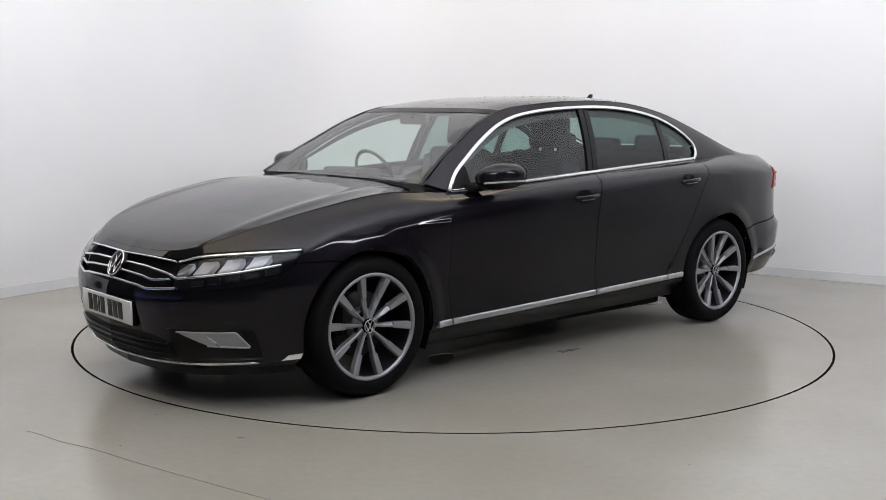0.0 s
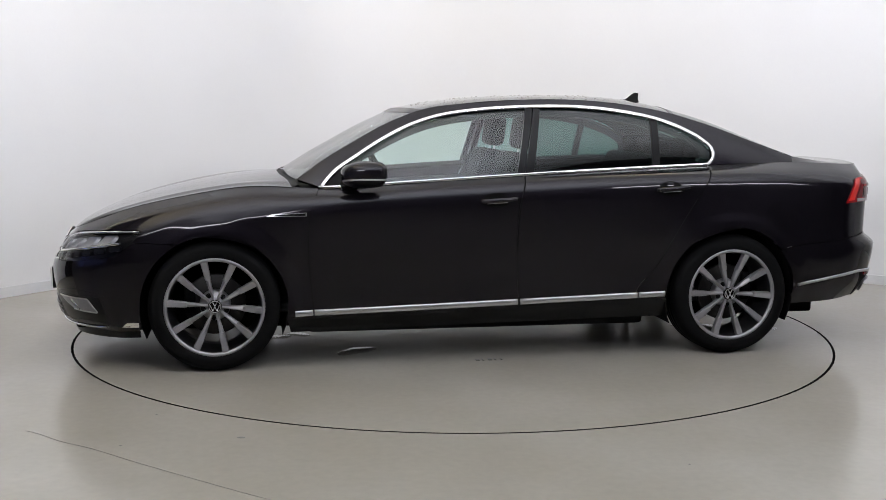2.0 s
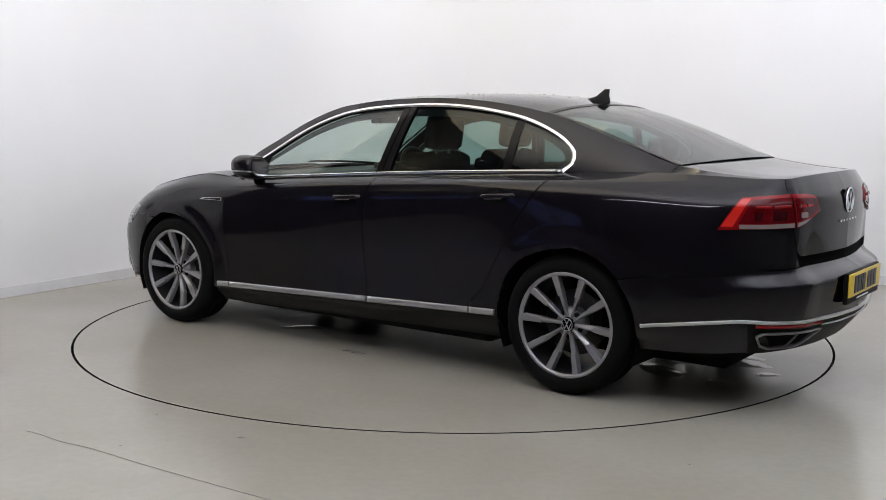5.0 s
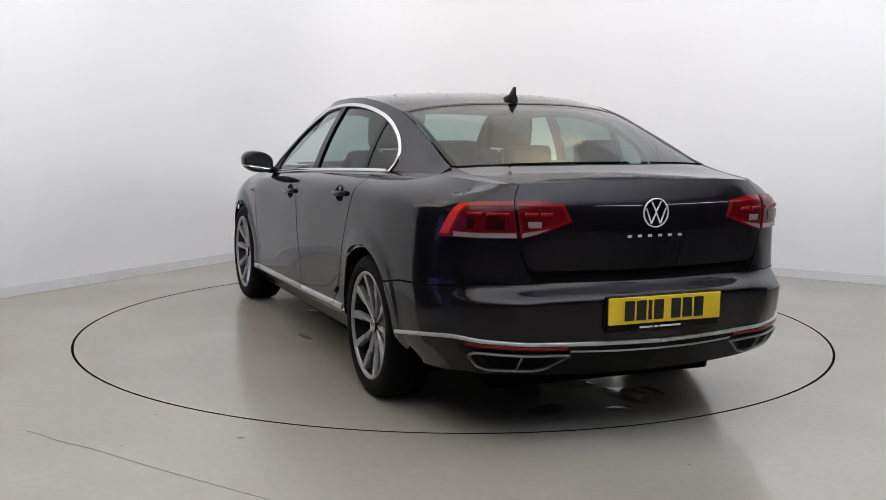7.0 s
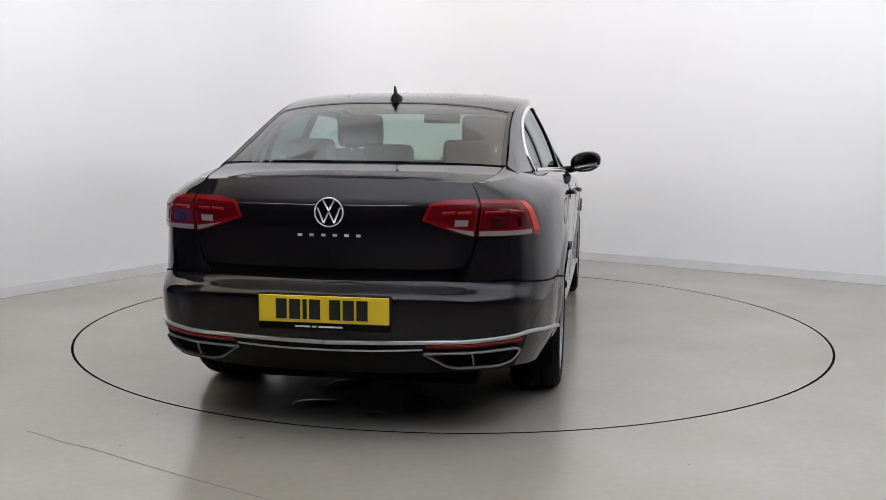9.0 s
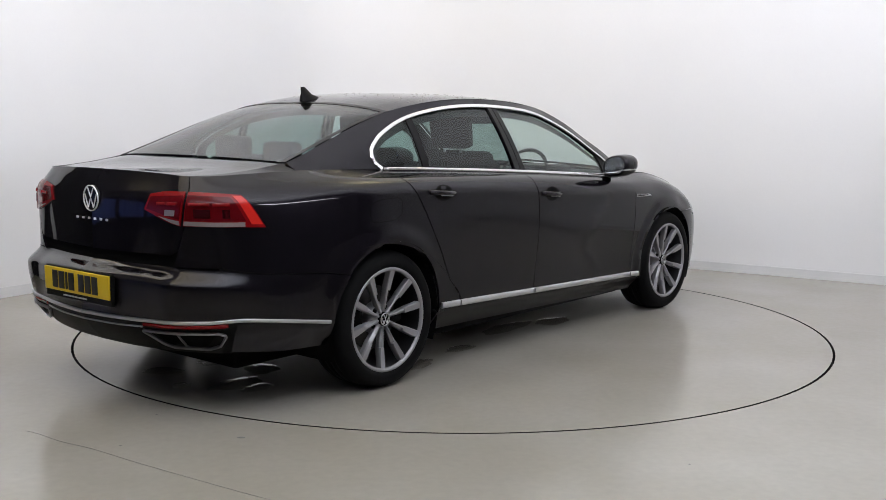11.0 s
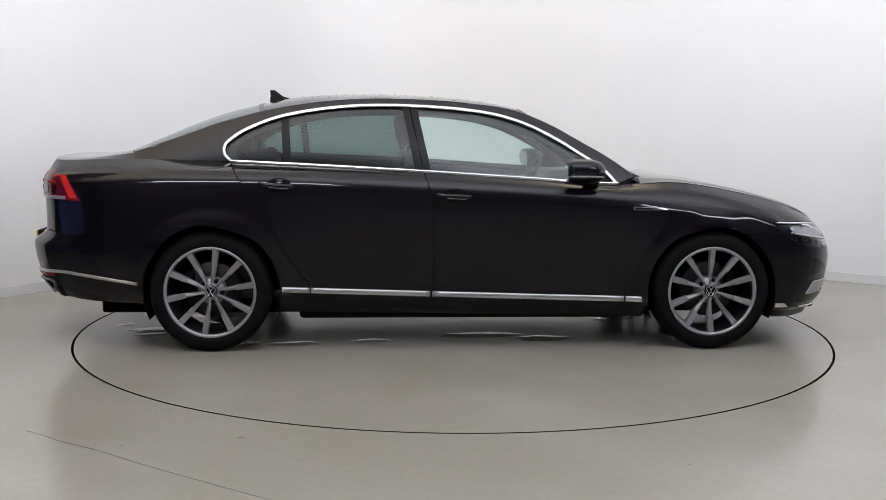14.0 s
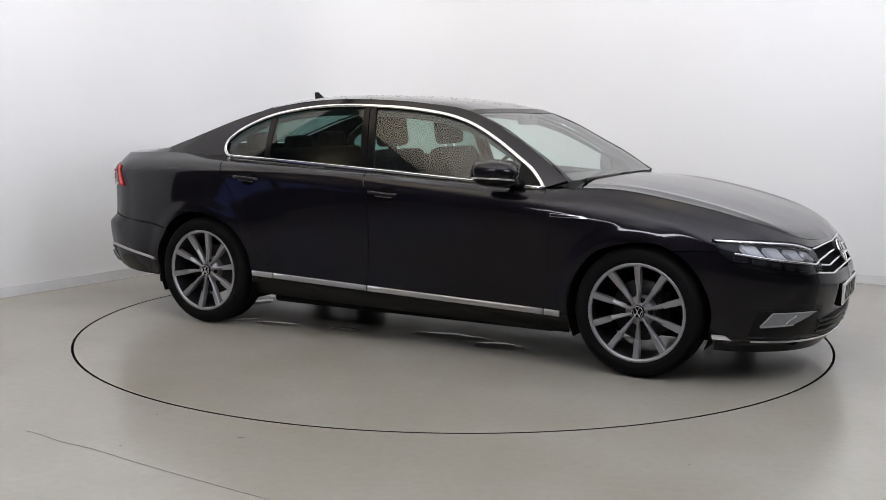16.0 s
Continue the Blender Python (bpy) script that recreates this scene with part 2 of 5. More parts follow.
def ribbon(pts, width, depth, out, n=None):
    """A flat strip along pts, of that width across and proud by depth along out (one direction for each place)."""
    p, o = np.asarray(pts, float), np.asarray(out, float)
    if o.ndim == 1:
        o = np.tile(o, (len(p), 1))
    t = np.gradient(p, axis=0)
    s = np.cross(t, o)
    s /= np.linalg.norm(s, axis=1)[:, None] + 1e-12
    w = np.asarray(width, float).reshape(-1, 1) if np.ndim(width) else width
    ring = [(-0.5, -0.6), (-0.5, 0.7), (-0.3, 1.0), (0.3, 1.0), (0.5, 0.7), (0.5, -0.6)]
    V = np.stack([p + s * w * a + o * depth * b for a, b in ring], 1).reshape(-1, 3)
    k = len(ring)
    F = [[i * k + m, i * k + (m + 1) % k, (i + 1) * k + (m + 1) % k, (i + 1) * k + m] for i in range(len(p) - 1) for m in range(k)]
    F += [list(range(k)), [(len(p) - 1) * k + m for m in range(k)][::-1]]
    return V, F


# ---- room ----
def strip_wall(name, pts, z0, z1, thick, mat, label, kind="structure"):
    """An upright wall along pts in plan, thick to its outer side."""
    p = np.asarray(pts, float)
    t = np.gradient(p, axis=0)
    t /= np.linalg.norm(t, axis=1)[:, None]
    n = np.stack([-t[:, 1], t[:, 0]], 1)
    mid = np.array([0.0, -1.5])
    if ((p - mid) * n).sum() < 0:
        n = -n
    q = p + n * thick
    k = len(p)
    rows = [np.c_[a_, np.full(k, z_)] for a_, z_ in ((p, z0), (p, z1), (p, z1), (q, z1), (q, z1), (q, z0), (q, z0), (p, z0))]
    F = [[r * k + i, r * k + i + 1, (r + 1) * k + i + 1, (r + 1) * k + i] for r in (0, 2, 4, 6) for i in range(k - 1)]
    F += [[0, k, 3 * k, 5 * k], [k - 1, 6 * k - 1, 4 * k - 1, 2 * k - 1]]
    ob = part(name, np.concatenate(rows), F, mat, smooth=False)
    ob.data.polygons.foreach_set("use_smooth", [len(f.vertices) == 4 and i < 4 * (k - 1) for i, f in enumerate(ob.data.polygons)])
    return tagged(ob, label, kind=kind)


COVE = 1.25
cove = [room(a, 0).xy[:] for a in np.linspace(5.6, COVE, 12)]
for w in np.linspace(0, math.pi / 2, 26)[1:-1]:
    cove.append(room(COVE - COVE * math.sin(w), COVE - COVE * math.cos(w)).xy[:])
cove += [room(0, b).xy[:] for b in np.linspace(COVE, 10.8, 16)]
strip_wall("wall_studio", cove, -0.05, ROOM_H, 0.15, WALL, "white painted studio wall with a rounded corner")


def inset(pts, d):
    p = np.asarray(pts, float)
    t = np.gradient(p, axis=0)
    t /= np.linalg.norm(t, axis=1)[:, None]
    n = np.stack([-t[:, 1], t[:, 0]], 1)
    if ((p - np.array([0.0, -1.5])) * n).sum() > 0:
        n = -n
    return p + n * d


strip_wall("baseboard", inset(cove, 0.018), 0.0, 0.072, 0.016, SKIRT, "low white skirting board along the studio wall")
for nm, pa, pb in (("wall_side", (5.6, 0), (14.0, 0)), ("wall_far", (14.0, 0), (14.0, 12.0)), ("wall_back", (14.0, 12.0), (0, 12.0)), ("wall_end", (0, 12.0), (0, 10.8))):
    strip_wall(nm, [room(*pa).xy[:], ((room(*pa) + room(*pb)) / 2).xy[:], room(*pb).xy[:]], -0.05, ROOM_H, 0.15, WALL_DARK, "plain dark painted wall behind the studio bay")

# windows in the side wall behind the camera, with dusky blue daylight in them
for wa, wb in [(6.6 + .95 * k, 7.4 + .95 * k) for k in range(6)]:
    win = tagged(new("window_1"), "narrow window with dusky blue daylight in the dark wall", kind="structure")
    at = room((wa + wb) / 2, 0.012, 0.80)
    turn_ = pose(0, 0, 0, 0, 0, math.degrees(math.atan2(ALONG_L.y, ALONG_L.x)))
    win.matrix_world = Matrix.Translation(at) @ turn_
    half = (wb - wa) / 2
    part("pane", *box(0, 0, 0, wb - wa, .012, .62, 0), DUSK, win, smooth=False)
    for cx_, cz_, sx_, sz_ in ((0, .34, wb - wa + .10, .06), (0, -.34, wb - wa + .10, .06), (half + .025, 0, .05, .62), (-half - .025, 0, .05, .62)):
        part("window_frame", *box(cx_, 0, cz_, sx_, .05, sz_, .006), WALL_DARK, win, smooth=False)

q = [room(a, b) for a, b in ((-0.3, -0.3), (14.3, -0.3), (14.3, 12.3), (-0.3, 12.3))]
ceil = part("ceiling", [(*p.xy, z) for z in (ROOM_H, ROOM_H + 0.1) for p in q], [(0, 1, 2, 3), (7, 6, 5, 4), (0, 4, 5, 1), (1, 5, 6, 2), (2, 6, 7, 3), (3, 7, 4, 0)], CEILING, smooth=False)
tagged(ceil, "plain white studio ceiling above the car", kind="structure")

R_IN, R_OUT = 2.234, 2.248
SEG = 160
ang = np.linspace(0, 2 * math.pi, SEG, endpoint=False)
ringv = lambda r, z: np.stack([r * np.cos(ang), r * np.sin(ang), np.full(SEG, z)], 1)


def rings(levels):
    V = np.concatenate([ringv(r, z) for r, z in levels])
    F = [[m * SEG + i, m * SEG + (i + 1) % SEG, (m + 1) * SEG + (i + 1) % SEG, (m + 1) * SEG + i] for m in range(len(levels) - 1) for i in range(SEG)]
    return V, F


V, F = rings([(R_OUT, 0.0), (3.2, 0.0), (5.0, 0.0), (18.0, 0.0)])
tagged(part("floor", V, F, FLOOR, smooth=False), "grey sealed concrete floor with a dull sheen", kind="structure")
V, F = rings([(R_IN - 0.05, -0.09), (R_OUT + 0.0005, -0.09), (R_OUT + 0.0005, -0.0008)])
tagged(part("joint", V, F, GAP, smooth=False), "dark gap round the turntable rim", kind="structure")

# A fine crack and a few specks on the still floor
p0, p1 = np.array([-1.75, -2.27]), np.array([-0.5, -3.08])
path = [(*(p0 + (p1 - p0) * t + np.array([0.52, 0.8]) * 0.006 * math.sin(17 * t + 3 * math.sin(5 * t))), 0.0012) for t in np.linspace(0, 1, 60)]
V, F = ribbon(path, 0.0015, 0.0008, (0, 0, 1))
tagged(part("floor_crack", V, F, HAIRLINE), "hairline crack in the grey concrete floor", kind="structure")
for sx, sy, sr in ((-0.85, -2.33, 0.012), (-1.3, -2.45, 0.005), (0.9, -2.6, 0.004), (-1.28, -2.02, 0.004)):
    V = [(sx + sr * math.cos(a) * 1.5, sy + sr * math.sin(a), 0.0015) for a in np.linspace(0, 2 * math.pi, 9)[:-1]] + [(sx, sy, 0.003)]
    tagged(part("floor_speck", V, [(i, (i + 1) % 8, 8) for i in range(8)], MARK), "small dark speck of dirt on the floor", "dirt")

# Housings for the lamps; the floods on stands are added and out of view
for lx, ly, lz, ls, ll, lt, lw, lc in LAMPS:
    hung = lz > 4
    lamp = tagged(new("uplighter" if hung else "added_flood"), "small white uplighter hung below the ceiling" if hung else "unseen white flood on a stand, added to light the ceiling and walls", "lamp", "studio lamps")
    lamp.matrix_world = lamp_pose(lx, ly, lz, lt)
    part("housing", *box(0, 0, 0.03, ls + 0.1, ll + 0.1, 0.06, 0.01), WALL, lamp)
    end = lamp.matrix_world.inverted() @ Vector((lx, ly, ROOM_H if hung else 0.0))
    part("hanger" if hung else "pole", *tube([(0, 0, 0.05), tuple(end * 0.5), tuple(end)], 0.014), SILVER, lamp)

# ---- turntable ----
turntable = tagged(new("turntable"), "round grey concrete turntable flush with the floor", "turntable")
V, F = rings([(0.001, 0.0), (0.8, 0.0), (1.6, 0.0), (R_IN, 0.0)])
part("disc", V, F, FLOOR, turntable, smooth=False)
V, F = rings([(R_IN - 0.0005, -0.0008), (R_IN - 0.0005, -0.08)])
part("rim", V, F, GAP, turntable, "dark edge of the disc", smooth=False)

# ---- car: surfaces ----
CX, CY = 1.410, 0.140  # the car's place on the turntable
MARK_AT = (-1.43, 0.81)
PUDDLES = [(-.28, .09, .07, 1.8, 20), (-.45, .02, .05, 1.5, -30), (-2.94, -.12, .08, 1.6, 70), (-3.22, -.27, .085, 1.9, 10), (-3.30, .21, .065, 1.8, 120), (-3.2, -.40, .06, 1.5, 0), (-2.94, .14, .09, 1.8, 160), (-2.36, -.67, .06, 2.6, 5), (-1.26, -.45, .08, 3.0, 0), (-2.61, -.66, .05, 1.5, 40), (-.9, -.55, .08, 2.0, 10), (-.75, .5, .07, 1.8, 30), (-3.42, -.1, .04, 1.8, 45), (-1.9, -.6, .05, 2.5, 0)]
K = 8
FA, RA = (0.0, 0.33, 0.367), (-2.775, 0.335, 0.372)  # wheel arches: x, z, radius
NET = [  # a, then eight places (x, y, z) from the sill up to the shoulder; on the sides x = a
    (1.45, [.785, .84, .875, .888, .846, .834, .796, .762], [0] * 8, [.165, .20, .34, .47, .58, .60, .645, .68]),
    (1.10, [.75, .80, .842, .858, .822, .810, .770, .738], [.34, .35, .36, .36, .35, .35, .345, .34], [.17, .205, .345, .475, .585, .605, .655, .692]),
    (.85, [.66, .705, .752, .772, .75, .74, .705, .675], [.53, .565, .585, .585, .565, .56, .53, .50], [.175, .215, .36, .49, .61, .63, .68, .722]),
    (.62, [.52, .56, .60, .62, .605, .595, .565, .54], [.70, .74, .755, .752, .73, .72, .67, .60], [.19, .235, .38, .52, .64, .66, .725, .775]),
    (.40, None, [.79, .835, .845, .848, .832, .823, .765, .662], [.20, .25, .40, .55, .68, .70, .765, .825]),
    (.15, None, [.82, .862, .868, .874, .862, .853, .812, .705], [.21, .30, .42, .58, .735, .77, .825, .882]),
    (-.20, None, [.81, .864, .862, .876, .876, .868, .832, .737], [.20, .29, .42, .60, .772, .80, .868, .932]),
    (-.50, None, [.80, .862, .864, .880, .888, .883, .862, .782], [.20, .29, .42, .62, .801, .830, .876, .922]),
    (-1.0, None, [.80, .865, .868, .884, .891, .886, .868, .80], [.205, .30, .43, .64, .836, .866, .910, .949]),
    (-1.6, None, [.80, .866, .870, .886, .893, .888, .868, .80], [.215, .315, .44, .66, .871, .901, .945, .986]),
    (-2.3, None, [.80, .865, .870, .886, .890, .885, .856, .765], [.23, .34, .46, .68, .910, .940, .982, 1.021]),
    (-2.7, None, [.82, .872, .882, .890, .882, .876, .838, .722], [.24, .36, .5, .70, .922, .951, .994, 1.036]),
    (-3.1, None, [.80, .868, .878, .876, .860, .852, .805, .695], [.25, .38, .5, .70, .928, .955, .998, 1.05]),
    (-3.4, None, [.76, .838, .848, .834, .814, .806, .758, .665], [.21, .39, .5, .66, .925, .942, .99, 1.045]),
    (-3.6, [-3.52, -3.59, -3.60, -3.57, -3.56, -3.56, -3.565, -3.575], [.70, .775, .787, .772, .765, .756, .71, .615], [.205, .40, .56, .645, .92, .94, .985, 1.037]),
    (-3.72, [-3.580, -3.690, -3.710, -3.655, -3.660, -3.660, -3.645, -3.641], [0.635, 0.705, 0.715, 0.705, 0.698, 0.688, 0.650, 0.581], [0.201, 0.407, 0.572, 0.648, 0.919, 0.940, 0.988, 1.036]),
    (-3.8, [-3.610, -3.755, -3.780, -3.715, -3.718, -3.714, -3.692, -3.672], [0.544, 0.611, 0.621, 0.612, 0.602, 0.597, 0.574, 0.544], [0.200, 0.411, 0.576, 0.650, 0.912, 0.940, 0.991, 1.036]),
    (-4.0, [-3.66, -3.81, -3.83, -3.755, -3.765, -3.76, -3.735, -3.71], [.40, .41, .42, .41, .41, .41, .40, .39], [.20, .42, .585, .655, .86, .935, 1.0, 1.045]),
    (-4.2, [-3.69, -3.85, -3.87, -3.785, -3.79, -3.785, -3.755, -3.73], [.2] * 8, [.20, .42, .59, .66, .86, .935, 1.005, 1.05]),
    (-4.4, [-3.70, -3.865, -3.885, -3.80, -3.80, -3.793, -3.762, -3.737], [0] * 8, [.20, .42, .59, .66, .86, .935, 1.006, 1.051]),
][::-1]
NET_A = np.array([r[0] for r in NET])
NET_P = np.array([[[(r[0] if r[1] is None else r[1][k]), r[2][k], r[3][k]] for k in range(K)] for r in NET])


def pchip_rows(Z, V, q):
    """Along each row of knots Z: the values V (n, K, d) at q (n)."""
    h = np.diff(Z, axis=1)
    d = np.diff(V, axis=1) / h[..., None]
    m = np.zeros_like(V)
    w1, w2 = (2 * h[:, 1:] + h[:, :-1])[..., None], (h[:, 1:] + 2 * h[:, :-1])[..., None]
    same = d[:, 1:] * d[:, :-1] > 0
    with np.errstate(divide="ignore", invalid="ignore"):
        hm = (w1 + w2) / (w1 / d[:, :-1] + w2 / d[:, 1:])
    m[:, 1:-1] = np.where(same, hm, 0)
    m[:, 0], m[:, -1] = d[:, 0], d[:, -1]
    i = np.clip((Z <= q[:, None]).sum(1) - 1, 0, Z.shape[1] - 2)
    r = np.arange(len(q))
    t = np.clip((q - Z[r, i]) / h[r, i], -0.3, 1.3)[:, None]
    hh = h[r, i][:, None]
    return (2 * t**3 - 3 * t**2 + 1) * V[r, i] + (t**3 - 2 * t**2 + t) * hh * m[r, i] + (3 * t**2 - 2 * t**3) * V[r, i + 1] + (t**3 - t**2) * hh * m[r, i + 1]


def knots(a):
    return hermite(NET_A, NET_P, np.clip(np.ravel(a), NET_A[0], NET_A[-1]))


def side0(a, z):
    n = knots(a)
    out = pchip_rows(n[..., 2], n[..., :2], np.ravel(z))
    for cx, cz, r in (FA, RA):  # flared lips round the wheels
        d = np.hypot(out[:, 0] - cx, np.ravel(z) - cz) - r
        w = np.clip((0.098 - d) / 0.08, 0, 1)
        fade = np.clip((cx + 0.36 - out[:, 0]) / 0.26, 0, 1) * np.clip((np.ravel(z) - 0.18) / 0.12, 0, 1)
        out[:, 1] += 0.010 * w * w * (3 - 2 * w) * fade
    return np.c_[out, np.ravel(z)]


def lifted(fn, a, z, off):
    a, z = np.ravel(np.asarray(a, float)), np.ravel(np.asarray(z, float))
    p = fn(a, z)
    if np.any(off):
        e = 0.004
        n = np.cross(fn(a + e, z) - fn(a - e, z), fn(a, z + e) - fn(a, z - e))
        n /= np.linalg.norm(n, axis=1)[:, None] + 1e-12
        ref = p - np.array([0, 0, 0.6])
        ref[:, 0] = np.where(p[:, 0] > 0.3, p[:, 0] - 0.3, np.where(p[:, 0] < -3.2, p[:, 0] + 3.2, 0))
        n *= np.sign((n[:, :2] * ref[:, :2]).sum(1))[:, None]
        p = p + n * np.reshape(off, (-1, 1))
    return p


def skin(a, z, off=0.0):
    """The lower body: place at the way a round the car (x on the sides) and height z."""
    return lifted(side0, a, z, off)


def shoulder(a):
    return knots(a)[:, K - 1]


def sz(a):
    return float(shoulder([a])[0, 2])


# the upper rail: screen pillar, roof edge, rear screen edge
RAIL = np.array([(-3.40, .655, 1.056), (-3.22, .645, 1.083), (-2.98, .628, 1.165), (-2.75, .612, 1.245), (-2.5, .606, 1.318), (-2.25, .612, 1.362), (-1.94, .617, 1.388), (-1.64, .612, 1.386), (-1.33, .597, 1.364), (-1.10, .575, 1.330), (-.88, .612, 1.243), (-.73, .646, 1.160), (-.58, .688, 1.075), (-.42, .735, .970), (-.30, .75, .95)])


def upper0(x, z):
    r = hermite(RAIL[:, 0], RAIL[:, 1:], np.clip(x, -3.4, -.3))
    b = shoulder(x)[:, 1:]
    w = np.clip((z - b[:, 1]) / np.maximum(r[:, 1] - b[:, 1], 1e-3), -0.2, 1.2)
    bulge = 0.05 * np.clip(r[:, 1] - b[:, 1], 0, 0.4) * 4 * w * (1 - w)
    return np.c_[x, b[:, 0] + (r[:, 0] - b[:, 0]) * w + bulge, z]


def upper(x, z, off=0.0):
    """The cabin's side from the shoulder up to the rail."""
    return lifted(upper0, x, z, off)


def patch2(fn, c0, c1, d0, d1, nu, nv, off=0.0, smooth=(1, 1, 1, 1)):
    """A panel on a surface, from four edges given in side view."""
    g = coons(curve(c0, nu, smooth[0]), curve(c1, nu, smooth[1]), curve(d0, nv, smooth[2]), curve(d1, nv, smooth[3]))
    return fn(g[..., 0], g[..., 1], off).reshape(nv, nu, 3)


car = tagged(new("car"), "dark grey four-door saloon with chrome window trim on the turntable", "car")
AT = (CX, CY, 0)


def add(name, vf, mat, parent=None, label="", smooth=True):
    """A part of the car, or of one of its parts."""
    return part(name, vf[0], vf[1], mat, parent or car, label, smooth, at=AT if parent is None else None)


def mirror(vf):
    v = np.array(vf[0], float)
    v[:, 1] *= -1
    return v, [list(f)[::-1] for f in vf[1]]


SIDES = (1, -1)


def sided(vf, s):
    return vf if s > 0 else mirror(vf)


def arch(cx, cz, r, w0, w1, n):
    """Wheel arch in side view, angles in degrees from the front, over the top."""
    w = np.radians(np.linspace(w0, w1, n))
    return np.stack([cx + r * np.cos(w), cz + r * np.sin(w)], 1)


SEAM_A = [(-.53, .925), (-.48, .816), (-.468, .64), (-.485, .40), (-.50, .285)]
SEAM_B = [(-1.615, .988), (-1.58, .875), (-1.56, .668), (-1.568, .45), (-1.578, .315)]
SEAM_C = [(-2.675, 1.034), (-2.60, .928), (-2.50, .772), (-2.42, .637), (-2.32, .47), (-2.24, .38), (-2.225, .337)]
G = 0.0035


def shift(c, d):
    return [(x + d, z) for x, z in c]


def belt(x0, x1, n=14, d=0.0):
    return [(x, sz(x) + d) for x in np.linspace(x0, x1, n)]


for s in SIDES:
    # front wing
    P = patch2(skin, arch(*FA, 62, 193, 30), belt(.36, -.535, 16), [(.172, .654), (.33, .661), (.395, .660), (.352, .708), (.36, sz(.36))], [(-.357, .248), (-.42, .262)] + SEAM_A[::-1], 70, 40, smooth=(1, 1, 0, 0))
    wing = add("wing", sided(sheet(P), s), PAINT)
    # doors
    fd = add("front_door", sided(sheet(patch2(skin, [SEAM_A[-1], SEAM_B[-1]], belt(-.535, -1.612), shift(SEAM_A[::-1], -G), shift(SEAM_B[::-1], G), 60, 46)), s), PAINT, label="dark grey front door")
    rd = add("rear_door", sided(sheet(patch2(skin, [SEAM_B[-1], SEAM_C[-1]], belt(-1.618, -2.672), shift(SEAM_B[::-1], -G), shift(SEAM_C[::-1], G), 56, 46)), s), PAINT, label="dark grey rear door")
    # rear wing
    P = patch2(skin, arch(RA[0], RA[1], RA[2], -5, 138, 30), belt(-2.678, -3.66, 18), [(-2.404, .30), (-2.235, .335)] + shift(SEAM_C[::-1], -G)[1:], [(-3.052, .584), (-3.2, .61), (-3.42, .622), (-3.60, .64), (-3.70, .655), (-3.735, .80), (-3.72, .95), (-3.66, sz(-3.66))], 56, 50, smooth=(1, 1, 0, 0))
    add("rear_wing", sided(sheet(P), s), PAINT)
    # sill
    P = patch2(skin, [(-.38, .178), (-2.44, .212)], [(-.362, .262), (-.5, .28), (-1.578, .312), (-2.225, .333), (-2.41, .31)], [(-.38, .178), (-.362, .262)], [(-2.44, .212), (-2.41, .31)], 60, 10, smooth=(1, 0, 1, 1))
    add("sill", sided(sheet(P, 0.03), s), BLACK_GLOSS, label="gloss black side sill")
    for xa, xb, host in ((-.402, -.492, wing), (-.500, -1.570, fd), (-1.582, -2.235, rd), (-2.243, -2.392, None)):
        zc = lambda x: .288 + (-.402 - x) * (.346 - .288) / 1.99
        xs = np.linspace(xa, xb, 12)
        add("sill_trim", sided(ribbon(skin(xs, [zc(x) for x in xs], 0.0), 0.030, 0.012, (0, 1, 0)), s), SILVER, host, "bright silver trim strip")
    # pillar, roof edge and rear pillar in one side frame
    DLO = [(-.545, .932), (-.61, 1.003), (-.73, 1.084), (-.88, 1.176), (-1.03, 1.249), (-1.18, 1.297), (-1.33, 1.323), (-1.49, 1.339), (-1.64, 1.347), (-1.79, 1.351), (-1.94, 1.349), (-2.10, 1.338), (-2.25, 1.318), (-2.41, 1.285), (-2.55, 1.235), (-2.66, 1.175), (-2.715, 1.12), (-2.715, 1.075), (-2.675, 1.040)]
    top = [(-.425, .967)] + [(x, float(hermite(RAIL[:, 0], RAIL[:, 2], [x])[0])) for x in np.linspace(-.5, -3.22, 30)]
    P = patch2(upper, DLO, top, [(-.545, .927), (-.425, .967)], [(-2.675, 1.038), (-2.9, sz(-2.9)), (-3.22, sz(-3.22)), (-3.22, 1.083)], 120, 12, smooth=(1, 1, 1, 0))
    add("side_frame", sided(sheet(P, 0.02), s), PAINT, label="dark grey screen pillar, roof rail and rear pillar")
    # dark lining round the inside of the side windows
    mid_ = np.array([-1.62, 1.12])
    ring_ = np.concatenate([curve(DLO, 90), np.array(belt(-2.672, -.55, 40, .002))])
    inner_ = ring_ + (mid_ - ring_) * np.array([.055, .17])
    P = np.stack([upper(ring_[:, 0], ring_[:, 1], -.030), upper(inner_[:, 0], inner_[:, 1], -.034)], 0)
    add("window_lining", sided(sheet(P, 0.004), s), CABIN)
    # chrome surround
    dl = curve(DLO, 90)
    add("window_chrome", sided(ribbon(upper(dl[:, 0], dl[:, 1], 0.0), 0.020, 0.007, upper(dl[:, 0], dl[:, 1], 0.01) * 100 - upper(dl[:, 0], dl[:, 1], 0.0) * 100), s), CHROME, label="polished chrome window surround")
    bl = np.array(belt(-.53, -2.672, 60, 0.004))
    add("belt_chrome", sided(ribbon(upper(bl[:, 0], bl[:, 1], 0.002), 0.018, 0.010, (0, 1, 0)), s), CHROME, label="polished chrome strip below the windows")
    # side glass
    BP0, BP1 = [(-1.575, .992), (-1.655, 1.350)], [(-1.665, .996), (-1.735, 1.353)]

    def dlo_part(xa, xb, n=20):
        d = curve(DLO, 400)
        m = d[(d[:, 0] <= xa) & (d[:, 0] >= xb) & (d[:, 1] > 0.92 + 0.0)]
